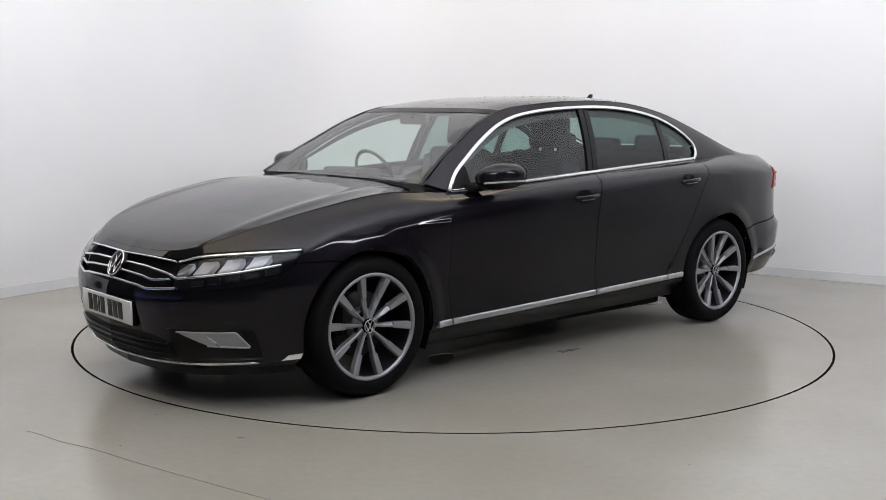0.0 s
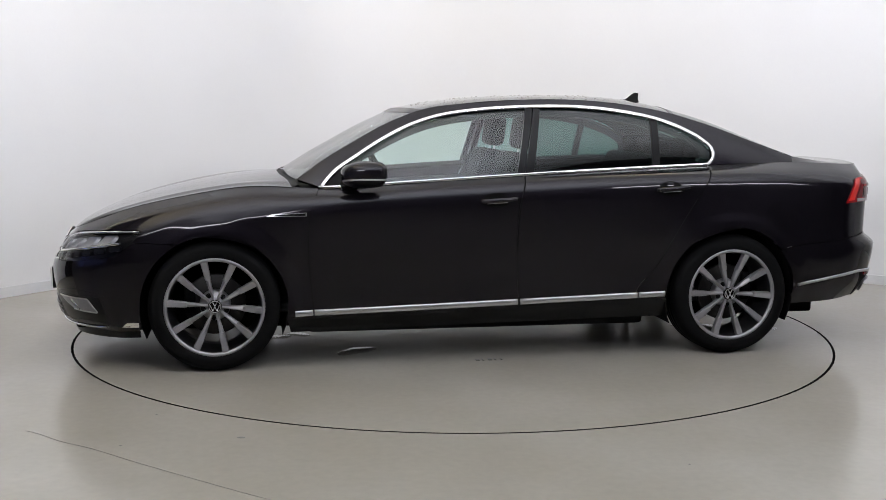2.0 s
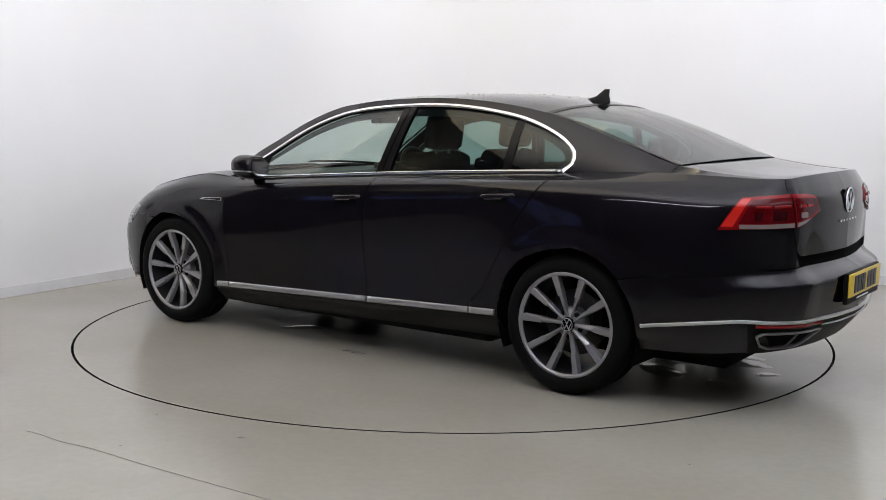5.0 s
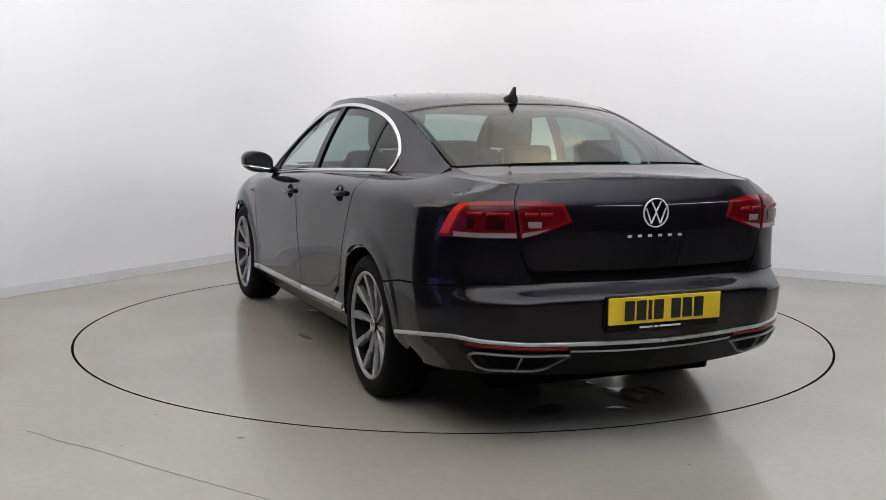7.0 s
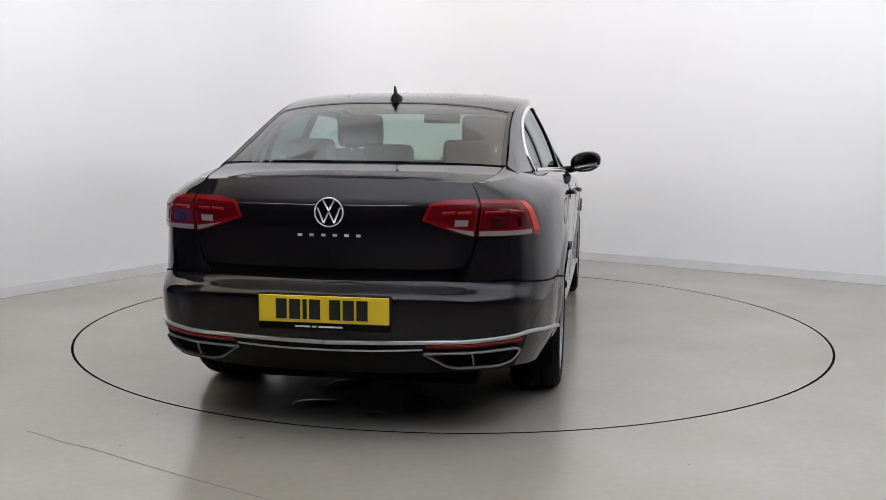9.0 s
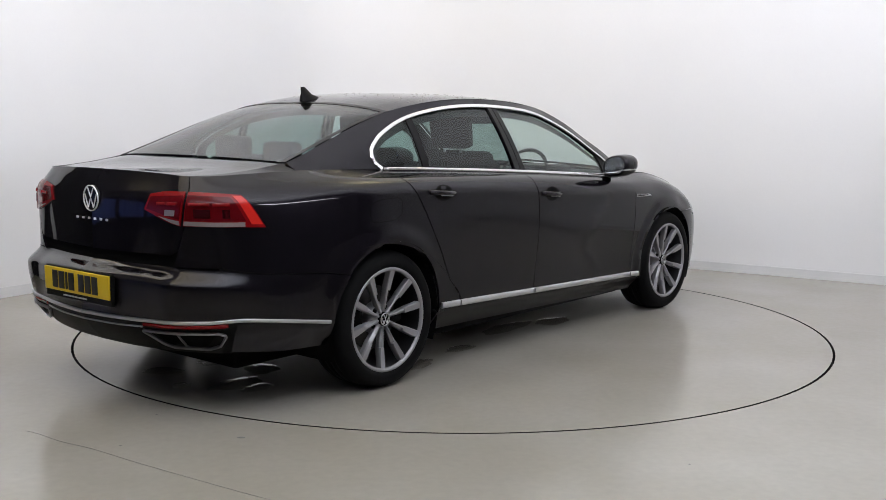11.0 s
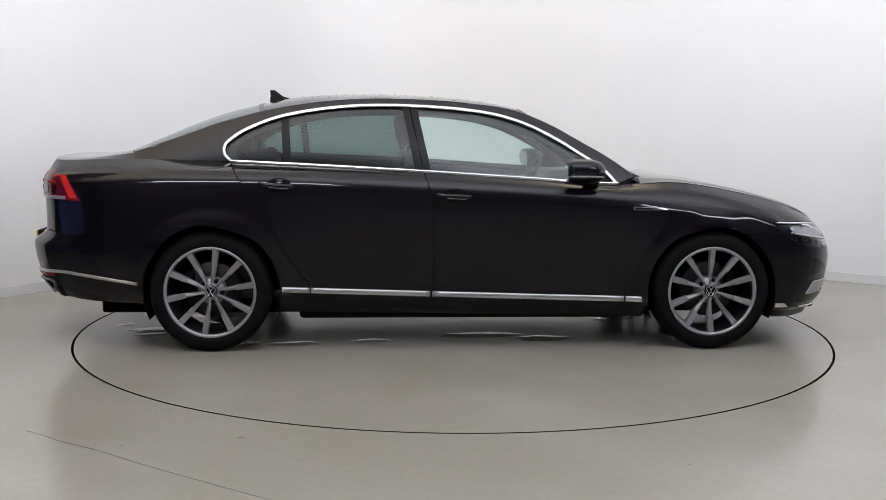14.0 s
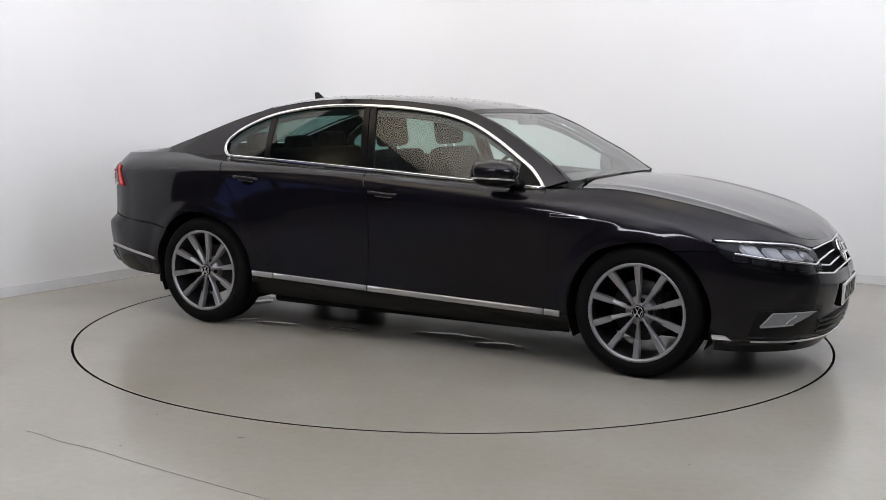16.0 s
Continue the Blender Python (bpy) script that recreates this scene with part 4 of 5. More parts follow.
gr = [sided(sheet(patch2(skin, [(1.45, .53), (.985, .54)], [(1.45, .662), (.985, .662)], [(1.45, .53), (1.45, .662)], [(.985, .54), (.985, .662)], 20, 8, -.03), 0), s) for s in SIDES]
grille = add("grille", join(*gr), UNDER, label="black front grille with chrome bars")
for s in SIDES:
    for pts, wd in (([(1.45, .655), (1.2, .659), (.99, .655)], .009), ([(1.45, .622), (1.2, .620), (1.06, .610), (.98, .602)], .010), ([(1.45, .588), (1.2, .580), (1.10, .570), (.985, .583)], .010), ([(1.45, .545), (1.2, .538), (1.12, .530), (.93, .549)], .011)):
        add("grille_bar", sided(strip(skin, pts, wd, .006, -.004, smooth=False), s), CHROME, grille, "chrome grille bar")
    back = patch2(skin, [(1.45, .18), (.40, .22)], [(1.45, .66), (.40, .70)], [(1.45, .18), (1.45, .66)], [(.40, .22), (.40, .70)], 20, 8, -.07)
    add("front_carrier", sided(sheet(back, 0), s), UNDER)
    blk = patch2(skin, [(1.45, .215), (1.1, .218), (.95, .235)], [(1.45, .322), (1.1, .325), (.98, .300)], [(1.45, .215), (1.45, .322)], [(.95, .235), (.98, .300)], 20, 8, .002)
    lower = add("lower_intake", sided(sheet(blk, .004), s), BLACK_PLASTIC, front_bumper, "black lower air intake")
    for zz in (.245, .270, .295):
        add("intake_slat", sided(strip(skin, [(1.45, zz), (1.2, zz + .002), (1.0, zz + .006)], .010, .006, .003), s), BLACK_GLOSS, front_bumper)
    rec = patch2(skin, [(.96, .236), (.56, .252)], [(1.0, .366), (.585, .380)], [(.96, .236), (1.0, .366)], [(.56, .252), (.585, .380)], 14, 8, .0015)
    add("fog_surround", sided(sheet(rec, .003), s), BLACK_GLOSS, front_bumper)
    fog = patch2(skin, [(.80, .304), (.615, .300)], [(.945, .356), (.665, .364)], [(.80, .304), (.945, .356)], [(.615, .300), (.665, .364)], 12, 6, .004)
    add("fog_lamp", sided(sheet(fog, .01), s), LAMP_METAL, front_bumper, "silver fog lamp reflector")
    add("lens", sided(sheet(fog + np.array([.004, .004, 0]), .0), s), LENS, front_bumper)
    add("fog_rim", sided(strip(skin, [(.945, .358), (.80, .362), (.664, .366), (.612, .299), (.80, .302)], .006, .003, .005, 50, False), s), SILVER, front_bumper)
    add("fog_divider", sided(ribbon(skin([.80, .745], [.352, .304], .006), .012, .004, skin([.80, .745], [.352, .304], .02) * 70 - skin([.80, .745], [.352, .304], .006) * 70), s), CHROME, front_bumper)
    add("lip_trim", sided(strip(skin, [(1.45, .199), (1.1, .203), (.85, .210), (.59, .226)], .013, .006, .002), s), CHROME, front_bumper, "thin chrome lip trim")
    bl_ = patch2(skin, [(.475, .232), (.368, .235)], [(.435, .256), (.368, .259)], [(.475, .232), (.435, .256)], [(.368, .235), (.368, .259)], 6, 4, .004)
    add("bumper_blade", sided(sheet(bl_, .006), s), CHROME, front_bumper, "short chrome blade ahead of the wheel")
    add("crease", sided(strip(skin, [(1.0, .372), (.9, .392), (.62, .398), (.55, .385)], .006, .0015, .001), s), PAINT, front_bumper)
    # badge on the wing
    add("wing_badge", sided(sheet(patch2(skin, [(-.262, .7875), (-.463, .7895)], [(-.290, .7985), (-.463, .8075)], [(-.262, .7875), (-.290, .7985)], [(-.463, .7895), (-.463, .8075)], 16, 4, .004), .004), s), SILVER, label="slim chrome wing badge")
    add("badge_inlay", sided(sheet(patch2(skin, [(-.30, .7910), (-.458, .7925)], [(-.315, .7965), (-.458, .8045)], [(-.30, .7910), (-.315, .7965)], [(-.458, .7925), (-.458, .8045)], 12, 4, .0055), .002), s), BLACK_GLOSS)


def plate(x, z0, z1, face_x, mat, lab, tilt):
    """A number plate with plain bars in place of its characters."""
    zm = (z0 + z1) / 2
    turn = pose(0, 0, 0, 0, tilt, 0)
    pl = add("number_plate", box(x, 0, zm, .010, .520, z1 - z0, .003, turn), mat, label=lab)
    y = .176
    for k in range(7):
        w = .044 if k != 4 else .016
        add("plate_bar", box(x + face_x * .0062, (y - w / 2) * -face_x * -1, zm, .003, w, .079, .0008, turn), INK, pl)
        y -= w + (.010 if k != 2 else .036)
    return pl


add("plate_holder", box(.868, 0, .410, .03, .526, .118, .006), BLACK_PLASTIC)
plate(.8865, .356, .464, 1, PLATE_WHITE, "white number plate with dark bars", 3)
fb = lambda vf: (np.stack([np.asarray(vf[0])[:, 1], -np.asarray(vf[0])[:, 0], np.asarray(vf[0])[:, 2]], 1), vf[1])
rb = lambda vf: (np.stack([-np.asarray(vf[0])[:, 1], np.asarray(vf[0])[:, 0], np.asarray(vf[0])[:, 2]], 1), vf[1])
rake = np.array([[math.cos(radians(27)), 0, math.sin(radians(-27))], [0, 1, 0], [math.sin(radians(27)), 0, math.cos(radians(27))]])
nose_at = skin([1.45], [.607])[0] + np.array([.006, 0, 0])
fb_at = lambda vf: (np.asarray(fb(vf)[0]) @ rake.T + nose_at, vf[1])
badge = add("front_badge", fb_at(lathe([(0, .004), (.05, .003), (.062, 0), (.063, -.02)], 40)), BLACK_GLOSS, label="round black and silver badge")
add("badge_ring", fb_at(join(ring(.063, .006, .004), *chevrons(.056, .005, .008))), CHROME, badge)

# ---- rear: lamps, trims, exhaust, plate ----
for s in SIDES:
    tl = add("tail_lamp", sided(sheet(patch2(skin, [(-3.495, .824), (-3.65, .830), (-3.826, .832)], [(-3.598, .959), (-3.69, .966), (-3.803, .972)], [(-3.495, .824), (-3.598, .959)], [(-3.826, .832), (-3.803, .972)], 24, 14, .006), .012), s), RED, label="red tail lamp with a pale lower strip")
    add("side_reflector", sided(sheet(patch2(skin, [(-3.512, .838), (-3.570, .840)], [(-3.600, .953), (-3.640, .956)], [(-3.512, .838), (-3.600, .953)], [(-3.570, .840), (-3.640, .956)], 8, 8, .0085), .003), s), RED_BRIGHT, tl, "bright orange-red side reflector")
    add("dark_lens", sided(sheet(patch2(skin, [(-3.595, .853), (-3.818, .856)], [(-3.652, .950), (-3.804, .960)], [(-3.595, .853), (-3.652, .950)], [(-3.818, .856), (-3.804, .958)], 12, 8, .0085), .003), s), RED_DARK, tl)
    add("pale_strip", sided(sheet(patch2(skin, [(-3.60, .831), (-3.822, .834)], [(-3.60, .849), (-3.820, .852)], [(-3.60, .831), (-3.60, .849)], [(-3.822, .834), (-3.820, .852)], 12, 4, .010), .003), s), CLEAR_PALE, tl)
    for a0, a1 in ((-3.665, -3.725), (-3.735, -3.80)):
        add("light_bar", sided(strip(skin, [(a0, .922), (a1, .922)], .013, .003, .0105, 8), s), RED, tl)
    for a0, a1 in ((-3.665, -3.695), (-3.735, -3.785)):
        add("lamp_cell", sided(sheet(patch2(skin, [(a0, .866), (a1, .866)], [(a0, .904), (a1, .904)], [(a0, .866), (a0, .904)], [(a1, .866), (a1, .904)], 4, 4, .0105), .002), s), RED_DEEP, tl)
    il = add("boot_lamp", sided(sheet(patch2(skin, [(-3.838, .830), (-3.92, .850), (-4.045, .892)], [(-3.815, .972), (-3.93, .970), (-4.015, .958)], [(-3.838, .830), (-3.815, .972)], [(-4.045, .892), (-4.015, .958)], 20, 12, .006), .012), s), RED, label="red inner tail lamp on the boot lid")
    add("dark_lens", sided(sheet(patch2(skin, [(-3.842, .858), (-4.03, .896)], [(-3.822, .956), (-4.008, .948)], [(-3.842, .858), (-3.822, .956)], [(-4.03, .896), (-4.008, .948)], 10, 8, .0085), .003), s), RED_DARK, il)
    for a0, a1 in ((-3.845, -3.90), (-3.91, -3.965)):
        add("light_bar", sided(strip(skin, [(a0, .922), (a1, .920)], .013, .003, .0105, 8), s), RED, il)
    add("reversing_lamp", sided(sheet(patch2(skin, [(-3.862, .872), (-3.915, .872)], [(-3.858, .896), (-3.912, .896)], [(-3.862, .872), (-3.858, .896)], [(-3.915, .872), (-3.912, .896)], 4, 4, .011), .003), s), CLEAR_PALE, il)
    add("pale_strip", sided(sheet(patch2(skin, [(-3.840, .834), (-3.895, .848)], [(-3.842, .852), (-3.955, .868)], [(-3.840, .834), (-3.842, .852)], [(-3.895, .848), (-3.955, .868)], 8, 4, .010), .003), s), CLEAR_PALE, il)
    # bumper trims
    add("bumper_trim", sided(strip(skin, [(-4.4, .417), (-4.2, .419), (-4.0, .420), (-3.85, .424), (-3.74, .430), (-3.6, .436), (-3.45, .420), (-3.17, .380)], .015, .007, .002, 70), s), SILVER, rear_bumper, "silver trim strip round the rear bumper")
    dif = patch2(skin, [(-4.4, .278), (-4.0, .278), (-3.66, .287)], [(-4.4, .408), (-4.0, .412), (-3.62, .424)], [(-4.4, .278), (-4.4, .408)], [(-3.66, .287), (-3.62, .424)], 36, 10, .002)
    add("diffuser", sided(sheet(dif, .004), s), BLACK_PLASTIC, rear_bumper, "black lower rear valance")
    add("rear_reflector", sided(strip(skin, [(-4.02, .402), (-3.9, .405), (-3.74, .412), (-3.66, .417)], .015, .005, .004), s), RED, rear_bumper, "slim red reflector")
    add("valance_trim", sided(strip(skin, [(-4.4, .385), (-4.2, .386), (-4.03, .390)], .006, .004, .004), s), SILVER, rear_bumper)
    loop = [(-4.03, .376), (-3.70, .386), (-3.67, .374), (-3.70, .330), (-3.74, .314), (-3.89, .312), (-3.94, .322), (-4.03, .376)]
    add("exhaust_trim", sided(strip(skin, loop, .009, .008, .009, 80, False), s), EXHAUST, rear_bumper, "dull chrome exhaust surround")
    hole = patch2(skin, [(-3.92, .322), (-3.75, .322)], [(-3.98, .370), (-3.71, .376)], [(-3.92, .322), (-3.98, .370)], [(-3.75, .322), (-3.71, .376)], 16, 5, .004)
    add("exhaust_mouth", sided(sheet(hole, .004), s), GAP, rear_bumper)
    add("exhaust_bar", sided(strip(skin, [(-3.82, .316), (-3.84, .380)], .007, .006, .006, 6), s), EXHAUST, rear_bumper)
    # fine seams
    add("seam", sided(strip(skin, [(-3.055, .580), (-3.2, .606), (-3.42, .6185), (-3.60, .6365), (-3.70, .652)], .005, .0012, .0005), s), GAP, rear_bumper)

add("boot_recess", join(*[sided(sheet(patch2(skin, [(-4.4, .645), (-3.88, .645)], [(-4.4, .725), (-3.845, .745)], [(-4.4, .645), (-4.4, .725)], [(-3.88, .645), (-3.845, .745)], 16, 6, -.010), 0), s) for s in SIDES]), GAP, boot)
plate_x = -3.890
add("plate_holder", box(plate_x + .014, 0, .537, .022, .530, .142, .006), BLACK_PLASTIC)
plate(plate_x, .497, .603, -1, PLATE_YELLOW, "yellow number plate with dark bars", -1)
for y0, y1 in ((.115, .055), (.048, .030), (.022, -.075)):
    add("plate_print", box(plate_x + .002, (y0 + y1) / 2 * 1, .4805, .004, abs(y0 - y1), .0065, .001), WHITE_INK)
badge = add("rear_badge", moved(rb(lathe([(0, .003), (.05, .002), (.0585, 0), (.059, -.01)], 40)), -3.801, 0, .921), BLACK_GLOSS, boot, "round silver badge")
add("badge_ring", moved(rb(join(ring(.059, .005, .004), *chevrons(.053, .004, .0062))), -3.801, 0, .921), LETTER, badge)
for k in range(6):
    add("lettering_bar", box(float(skin([-4.3], [.83])[0, 0]) - .006, .118 - k * .0472, .830, .0025, .018, .0105, .001), LETTER, boot, "small bright bar in place of a letter")

# ---- door handles, mirrors, fuel flap ----
for s in SIDES:
    doors = [o for o in car.children if o.name.split(".")[0] in ("front_door", "rear_door")]
    for xa, xb, za, zb_, nm in ((-1.36, -1.555, .858, .870, "front_door"), (-2.32, -2.51, .912, .925, "rear_door")):
        host = [o for o in doors if o.name.split(".")[0] == nm][0 if s > 0 else 1]
        xm, zm = (xa + xb) / 2 + .015, (za + zb_) / 2
        w = np.linspace(0, 2 * math.pi, 25)
        rim = [(xm + .068 * math.cos(t), zm - .001 + .040 * math.sin(t)) for t in w[:-1]]
        v = np.r_[skin([xm], [zm], .0015), skin([p[0] for p in rim], [p[1] for p in rim], .001)]
        # flat black patch on the door: painted shade of the bowl behind the handle
        add("handle_bowl_shade", sided((v, [[0, 1 + i, 1 + (i + 1) % 24] for i in range(24)]), s), GAP, host)
        xs = np.linspace(xa, xb, 14)
        bow = .022 * np.sin(np.linspace(0, math.pi, 14)) ** .6 + .004
        p = skin(xs, np.linspace(za, zb_, 14))
        p[:, 1] += bow
        add("door_handle", sided(tube(p, .0125, 10, .8), s), PAINT, host, "dark grey grab handle")
        # thin metal strip stands in for the highlight along the handle's lower edge
        add("handle_glint", sided(ribbon(p[2:-4] + np.array([0, .004, -.013]), .003, .002, (0, 1, 0)), s), EXHAUST, host)
    for seam, nm in ((SEAM_A, "front_door"), (SEAM_B, "front_door"), (SEAM_C, "rear_door")):
        host = [o for o in doors if o.name.split(".")[0] == nm][0 if s > 0 else 1]
        d = G / 2 if seam is SEAM_A or seam is SEAM_C else 0
        c = np.array(shift(seam, -d))
        p = skin(*curve(c[1:], 40).T, .0004)
        o_ = skin(*curve(c[1:], 40).T, .0104)
        add("door_seam", sided(ribbon(p, .0042, .0004, (o_ - p) * 100), s), GAP, host)
    # wing mirror
    host = [o for o in doors if o.name.startswith("front_door")][0 if s > 0 else 1]
    n1, n2 = 28, 18
    th, ph = np.linspace(0, 2 * math.pi, n1), np.linspace(-math.pi / 2, math.pi / 2, n2)
    sp = lambda v, e: np.sign(v) * np.abs(v) ** e

    def shell(lo, hi, k=1.0):
        ph_ = np.linspace(lo, hi, n2)
        X = sp(np.cos(ph_)[:, None], .9) * sp(np.cos(th)[None], .92)
        Y = sp(np.cos(ph_)[:, None], .9) * sp(np.sin(th)[None], .92)
        Z = np.repeat(sp(np.sin(ph_)[:, None], .85), n1, 1)
        x = np.maximum(-.745 + .110 * k * np.where(X > 0, X, X * 1.6), -.832)
        y = .930 + .102 * k * Y
        z = 1.000 + .068 * k * Z + .012 * Y
        x = x - .02 * Y
        return np.stack([x, y, z], -1)

    add("wing_mirror", sided(sheet(shell(-.38, math.pi / 2), 0, hint=(1, 0, 0)), s), PAINT, host, "dark grey wing mirror with a chrome strip")
    add("mirror_lower", sided(sheet(shell(-math.pi / 2, -.38), 0, hint=(1, 0, 0)), s), BLACK_GLOSS, host)
    g = shell(-.40, -.40, 1.012)[0]
    add("mirror_strip", sided(ribbon(g[:14], .008, .004, g[:14] - np.array([-.745, .95, .99])), s), SILVER, host)
    back = shell(-1.3, 1.3, .78)
    back[..., 0] = -.836 - (back[..., 1] - .93) * .25
    add("mirror_glass", sided(sheet(back, 0, hint=(-1, 0, 0)), s), MIRROR, host, "mirror glass")
    add("mirror_arm", sided(tube([(-.665, .775, .938), (-.70, .83, .945), (-.73, .885, .962), (-.74, .93, .975)], .024, 12, 1.5), s), BLACK_PLASTIC, host)
w = np.linspace(0, 2 * math.pi, 61)
edge = skin(-2.81 + .108 * np.sign(np.cos(w)) * np.abs(np.cos(w)) ** .6, .858 + .052 * np.sign(np.sin(w)) * np.abs(np.sin(w)) ** .6 + .012 * np.cos(w), .0003)
add("fuel_flap_seam", mirror(ribbon(edge, .0042, .0008, (0, 1, 0))), GAP)

# ---- aerial, wipers, cowl, drops ----
fin = []
for t, w, x0, x1 in ((-.020, .034, -2.385, -2.535), (.006, .026, -2.41, -2.535), (.018, .010, -2.455, -2.532), (.056, .003, -2.505, -2.535)):
    xs = np.linspace(x0, x1, 12)
    pr = w * np.sin(np.linspace(0, math.pi, 12) * .94 + .05) ** .6
    fin.append(np.concatenate([np.stack([xs, pr, np.full(12, 1.388 + t)], 1), np.stack([xs[::-1], -pr[::-1], np.full(12, 1.388 + t)], 1)]))
fin = np.array(fin)
V = fin.reshape(-1, 3)
F = [[a * 24 + i, a * 24 + (i + 1) % 24, (a + 1) * 24 + (i + 1) % 24, (a + 1) * 24 + i] for a in range(3) for i in range(24)] + [list(range(72, 96))]
add("aerial", (V, F), BLACK_PLASTIC, label="black shark-fin aerial on the roof")
cw = np.stack([curve(cowl, 24) + np.array([.03, 0, -.014]), curve(scr_front + [(-.43, .732, .962)], 24) + np.array([-.02, 0, -.010])], 0)
add("cowl", sheet(whole(cw), 0, hint=(0, 0, 1)), BLACK_PLASTIC, label="black plastic cowl below the windscreen")
for pts in ([(-.375, -.62, .985), (-.40, -.3, 1.005), (-.41, .02, 1.018), (-.42, .10, 1.02)], [(-.365, -.02, .995), (-.385, .3, 1.0), (-.415, .58, .995)]):
    wp = add("wiper", tube(curve(pts, 20) - np.array([.002, 0, .027]), .005, 8), BLACK_PLASTIC, label="black windscreen wiper")
    add("wiper_blade", ribbon(curve(pts, 20) + np.array([-.016, 0, -.023]), .008, .005, (.5, 0, .8)), RUBBER, wp)
rng = np.random.RandomState(5)
drops = []
for k in range(260):
    i, j = rng.randint(2, 48), rng.randint(0, 34)
    p = ROOF_GRID[i, j] + (ROOF_GRID[i + 1, j] - ROOF_GRID[i, j]) * rng.rand() + (ROOF_GRID[i, j + 1] - ROOF_GRID[i, j]) * rng.rand()
    p = p * np.array([1, rng.choice([-1, 1]), 1])
    r = .003 + .006 * rng.rand() ** 2
    v = [(p[0] + r * math.cos(a) * 1.2, p[1] + r * math.sin(a), p[2] - .0005) for a in np.linspace(0, 2 * math.pi, 7)[:-1]] + [(p[0] + r * .5 * math.cos(a), p[1] + r * .5 * math.sin(a), p[2] + r * .45) for a in np.linspace(0, 2 * math.pi, 7)[:-1]]
    drops.append((np.array(v), [[i_, (i_ + 1) % 6, 6 + (i_ + 1) % 6, 6 + i_] for i_ in range(6)] + [[6, 7, 8, 9, 10, 11]]))
tagged(add("water_drops", join(*drops), WATER, roof), kind="stuff")

# ---- cabin ----
add("cabin_floor", join(box(-1.5, 0, .30, 2.5, 1.50, .05, .02), box(-3.0, 0, 1.005, .62, 1.20, .03, .01), box(-2.62, 0, .62, .10, 1.3, .70, .04)), CABIN)
add("dashboard", join(box(-.62, 0, .885, .42, 1.36, .13, .05), box(-.75, 0, .72, .22, 1.36, .26, .05), box(-.80, -.37, .965, .16, .36, .05, .025), box(-1.15, 0, .50, .8, .22, .30, .05)), CABIN, label="dark dashboard")
ringv_ = lathe([(.17, -.012), (.182, 0), (.17, .012), (.158, 0)], 40, True)
tilt = np.array([[math.cos(radians(25)), 0, math.sin(radians(25))], [0, 1, 0], [-math.sin(radians(25)), 0, math.cos(radians(25))]])
v = np.stack([ringv_[0][:, 1], ringv_[0][:, 0], ringv_[0][:, 2]], 1)
sw_, sf_ = join((v, ringv_[1]), box(0, 0, 0, .03, .10, .10, .012), box(0, .09, 0, .02, .16, .03, .008), box(0, -.09, 0, .02, .16, .03, .008), box(0, 0, -.08, .02, .04, .15, .008))
add("steering_wheel", (sw_ @ tilt.T + np.array([-.98, -.36, .93]), sf_), CABIN, label="black steering wheel")
add("inner_mirror", join(box(-.98, 0, 1.275, .03, .24, .06, .02), tube([(-.97, 0, 1.285), (-.955, 0, 1.296)], .010)), CABIN, label="black inside mirror")
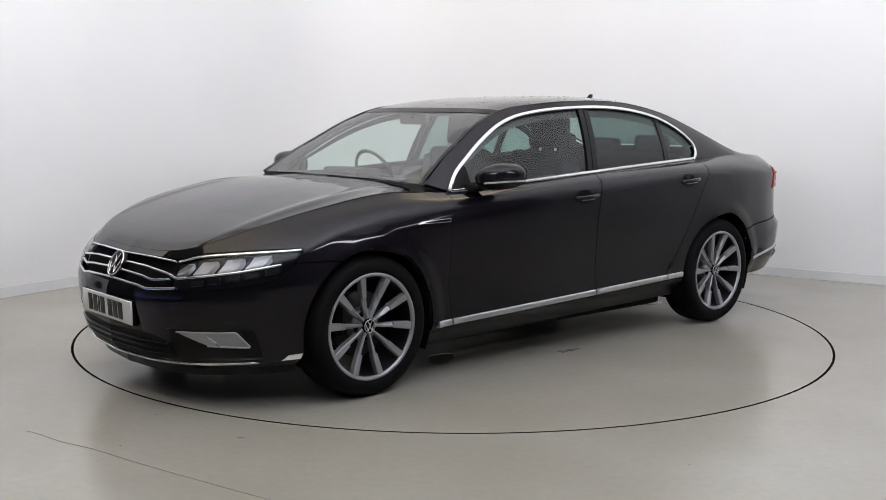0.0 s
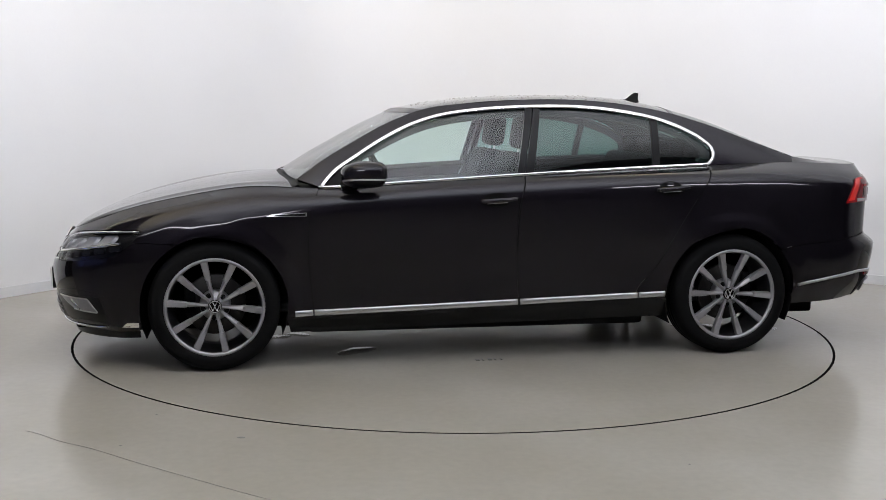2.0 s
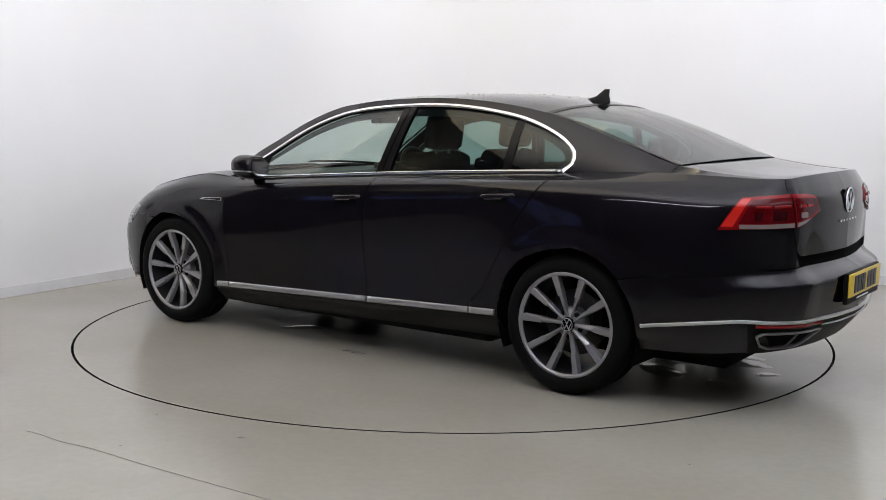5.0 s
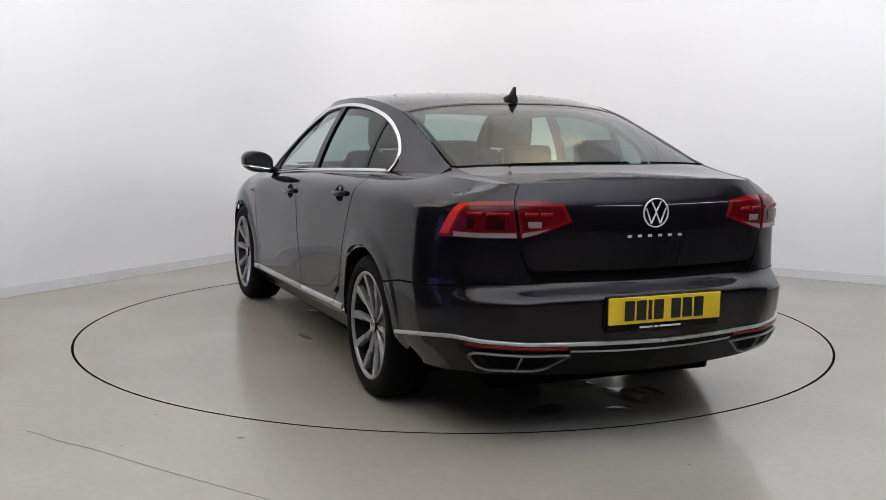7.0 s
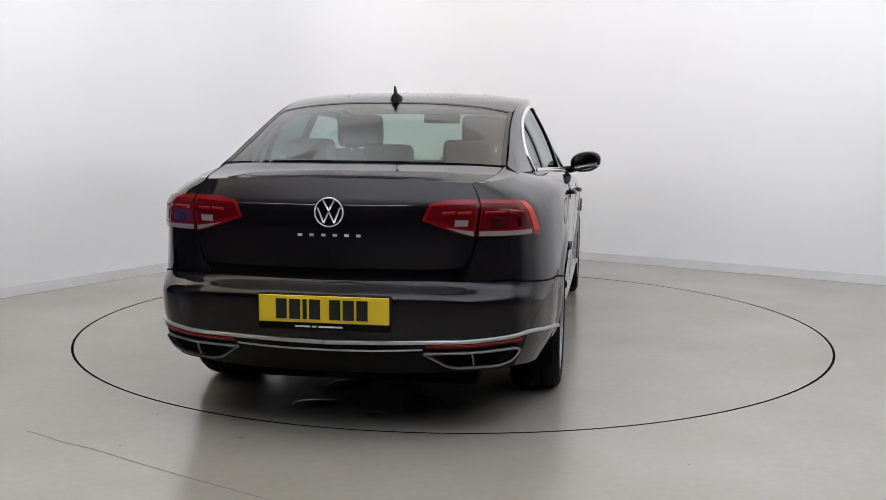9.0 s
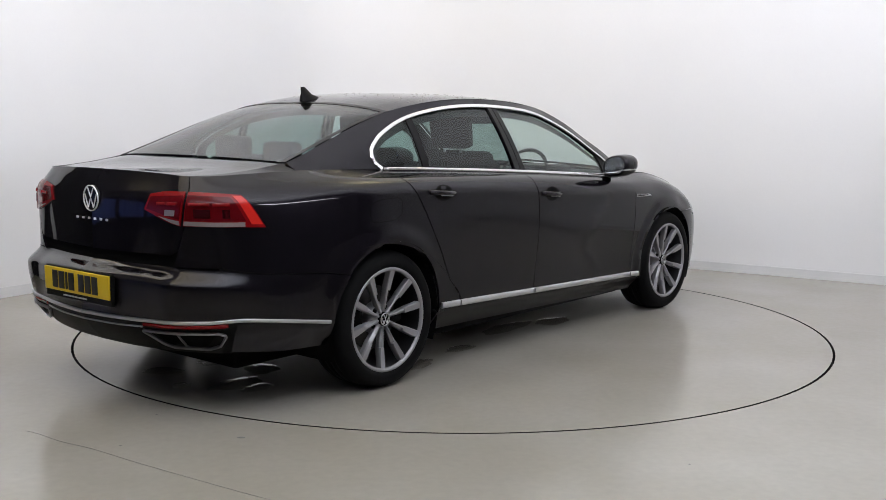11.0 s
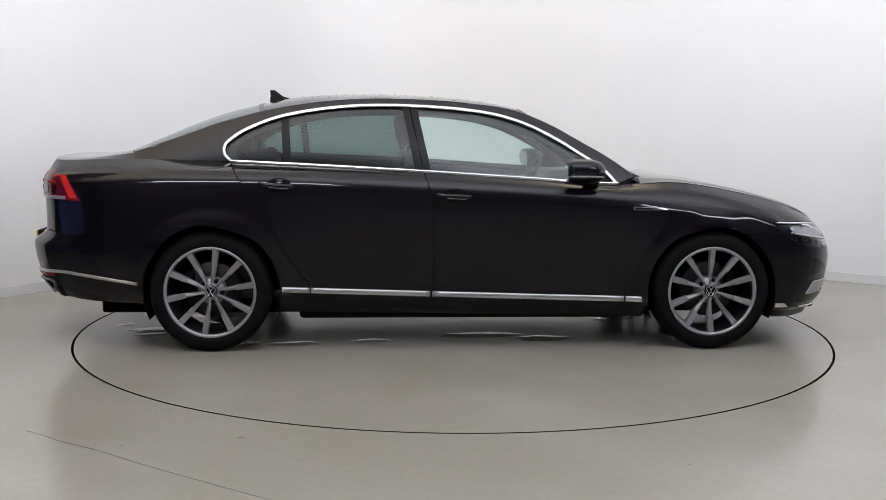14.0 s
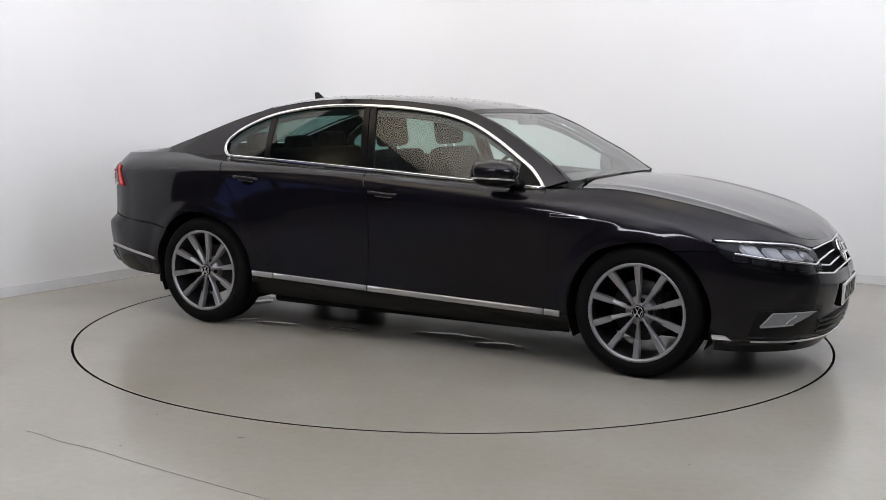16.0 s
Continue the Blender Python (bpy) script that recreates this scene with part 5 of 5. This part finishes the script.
for s in SIDES:
    st = add("front_seat", join(box(-1.32, .37 * s, .50, .52, .52, .16, .06), box(-1.62, .37 * s, .80, .14, .50, .60, .06, pose(0, 0, 0, 0, -12, 0)), box(-1.62, .37 * s + .22, .86, .16, .07, .36, .03, pose(0, 0, 0, 0, -12, 0)), box(-1.62, .37 * s - .22, .86, .16, .07, .36, .03, pose(0, 0, 0, 0, -12, 0))), SEAT, label="black cloth front seat")
    add("headrest", box(-1.715, .37 * s, 1.205, .10, .27, .19, .045, pose(0, 0, 0, 0, -8, 0)), SEAT, st)
    for d in (-.06, .06):
        add("headrest_post", tube([(-1.69, .37 * s + d, 1.04), (-1.71, .37 * s + d, 1.13)], .007), SILVER, st)
    P = patch2(skin, [(-.6, .35), (-2.2, .38)], belt(-.6, -2.6, 12, -.01), [(-.6, .35), (-.6, .91)], [(-2.2, .38), (-2.6, 1.01)], 20, 8, -.07)
    add("door_card", sided(sheet(P, 0), s), CABIN)
rs = add("rear_seat", join(box(-2.22, 0, .52, .50, 1.28, .16, .06), box(-2.55, 0, .80, .16, 1.28, .56, .06, pose(0, 0, 0, 0, -18, 0))), SEAT, label="black cloth rear bench")
for y in (-.40, 0, .40):
    add("headrest", box(-2.67, y, 1.115 if y else 1.09, .09, .25, .13, .04), SEAT, rs)
hl_ = ROOF_GRID - np.array([0, 0, .035])
hl_[..., 1] *= .97
add("headliner", sheet(whole(hl_), 0, hint=(0, 0, -1)), HEADLINER)

# ---- wet patches and a worn marking on the turntable ----
rng = np.random.RandomState(11)


def puddle(x, y, r, stretch, deg):
    n = 36
    a = np.linspace(0, 2 * math.pi, n, endpoint=False)
    rr = r * (1 + sum(.22 / k * np.sin(k * a + rng.rand() * 6.3) for k in (2, 3, 5, 7, 9)))
    px, py = rr * np.cos(a) * stretch, rr * np.sin(a)
    c, s_ = math.cos(radians(deg)), math.sin(radians(deg))
    X, Y = CX + x + px * c - py * s_, CY + y + px * s_ + py * c
    V = [(X[i], Y[i], .0006) for i in range(n)] + [(CX + x + (X[i] - CX - x) * .93, CY + y + (Y[i] - CY - y) * .93, .0016) for i in range(n)] + [(CX + x, CY + y, .0018)]
    F = [[i, (i + 1) % n, n + (i + 1) % n, n + i] for i in range(n)] + [[n + i, n + (i + 1) % n, 2 * n] for i in range(n)]
    part("wet_patch", V, F, WATER, turntable, "thin film of water dripped from the car")


for x, y, r, st_, dg in PUDDLES:
    puddle(x, y, r, st_, dg)
for k in range(5):
    for w_, dx in ((.008, 0), (.008, .022)):
        V, F = box(CX + MARK_AT[0] + (k - 2) * .034 + dx * (k % 2), CY + MARK_AT[1], .001, w_, .045, .0012, 0)
        part("floor_marking", V, F, MARK, turntable, "worn dark marking on the disc")


motions()
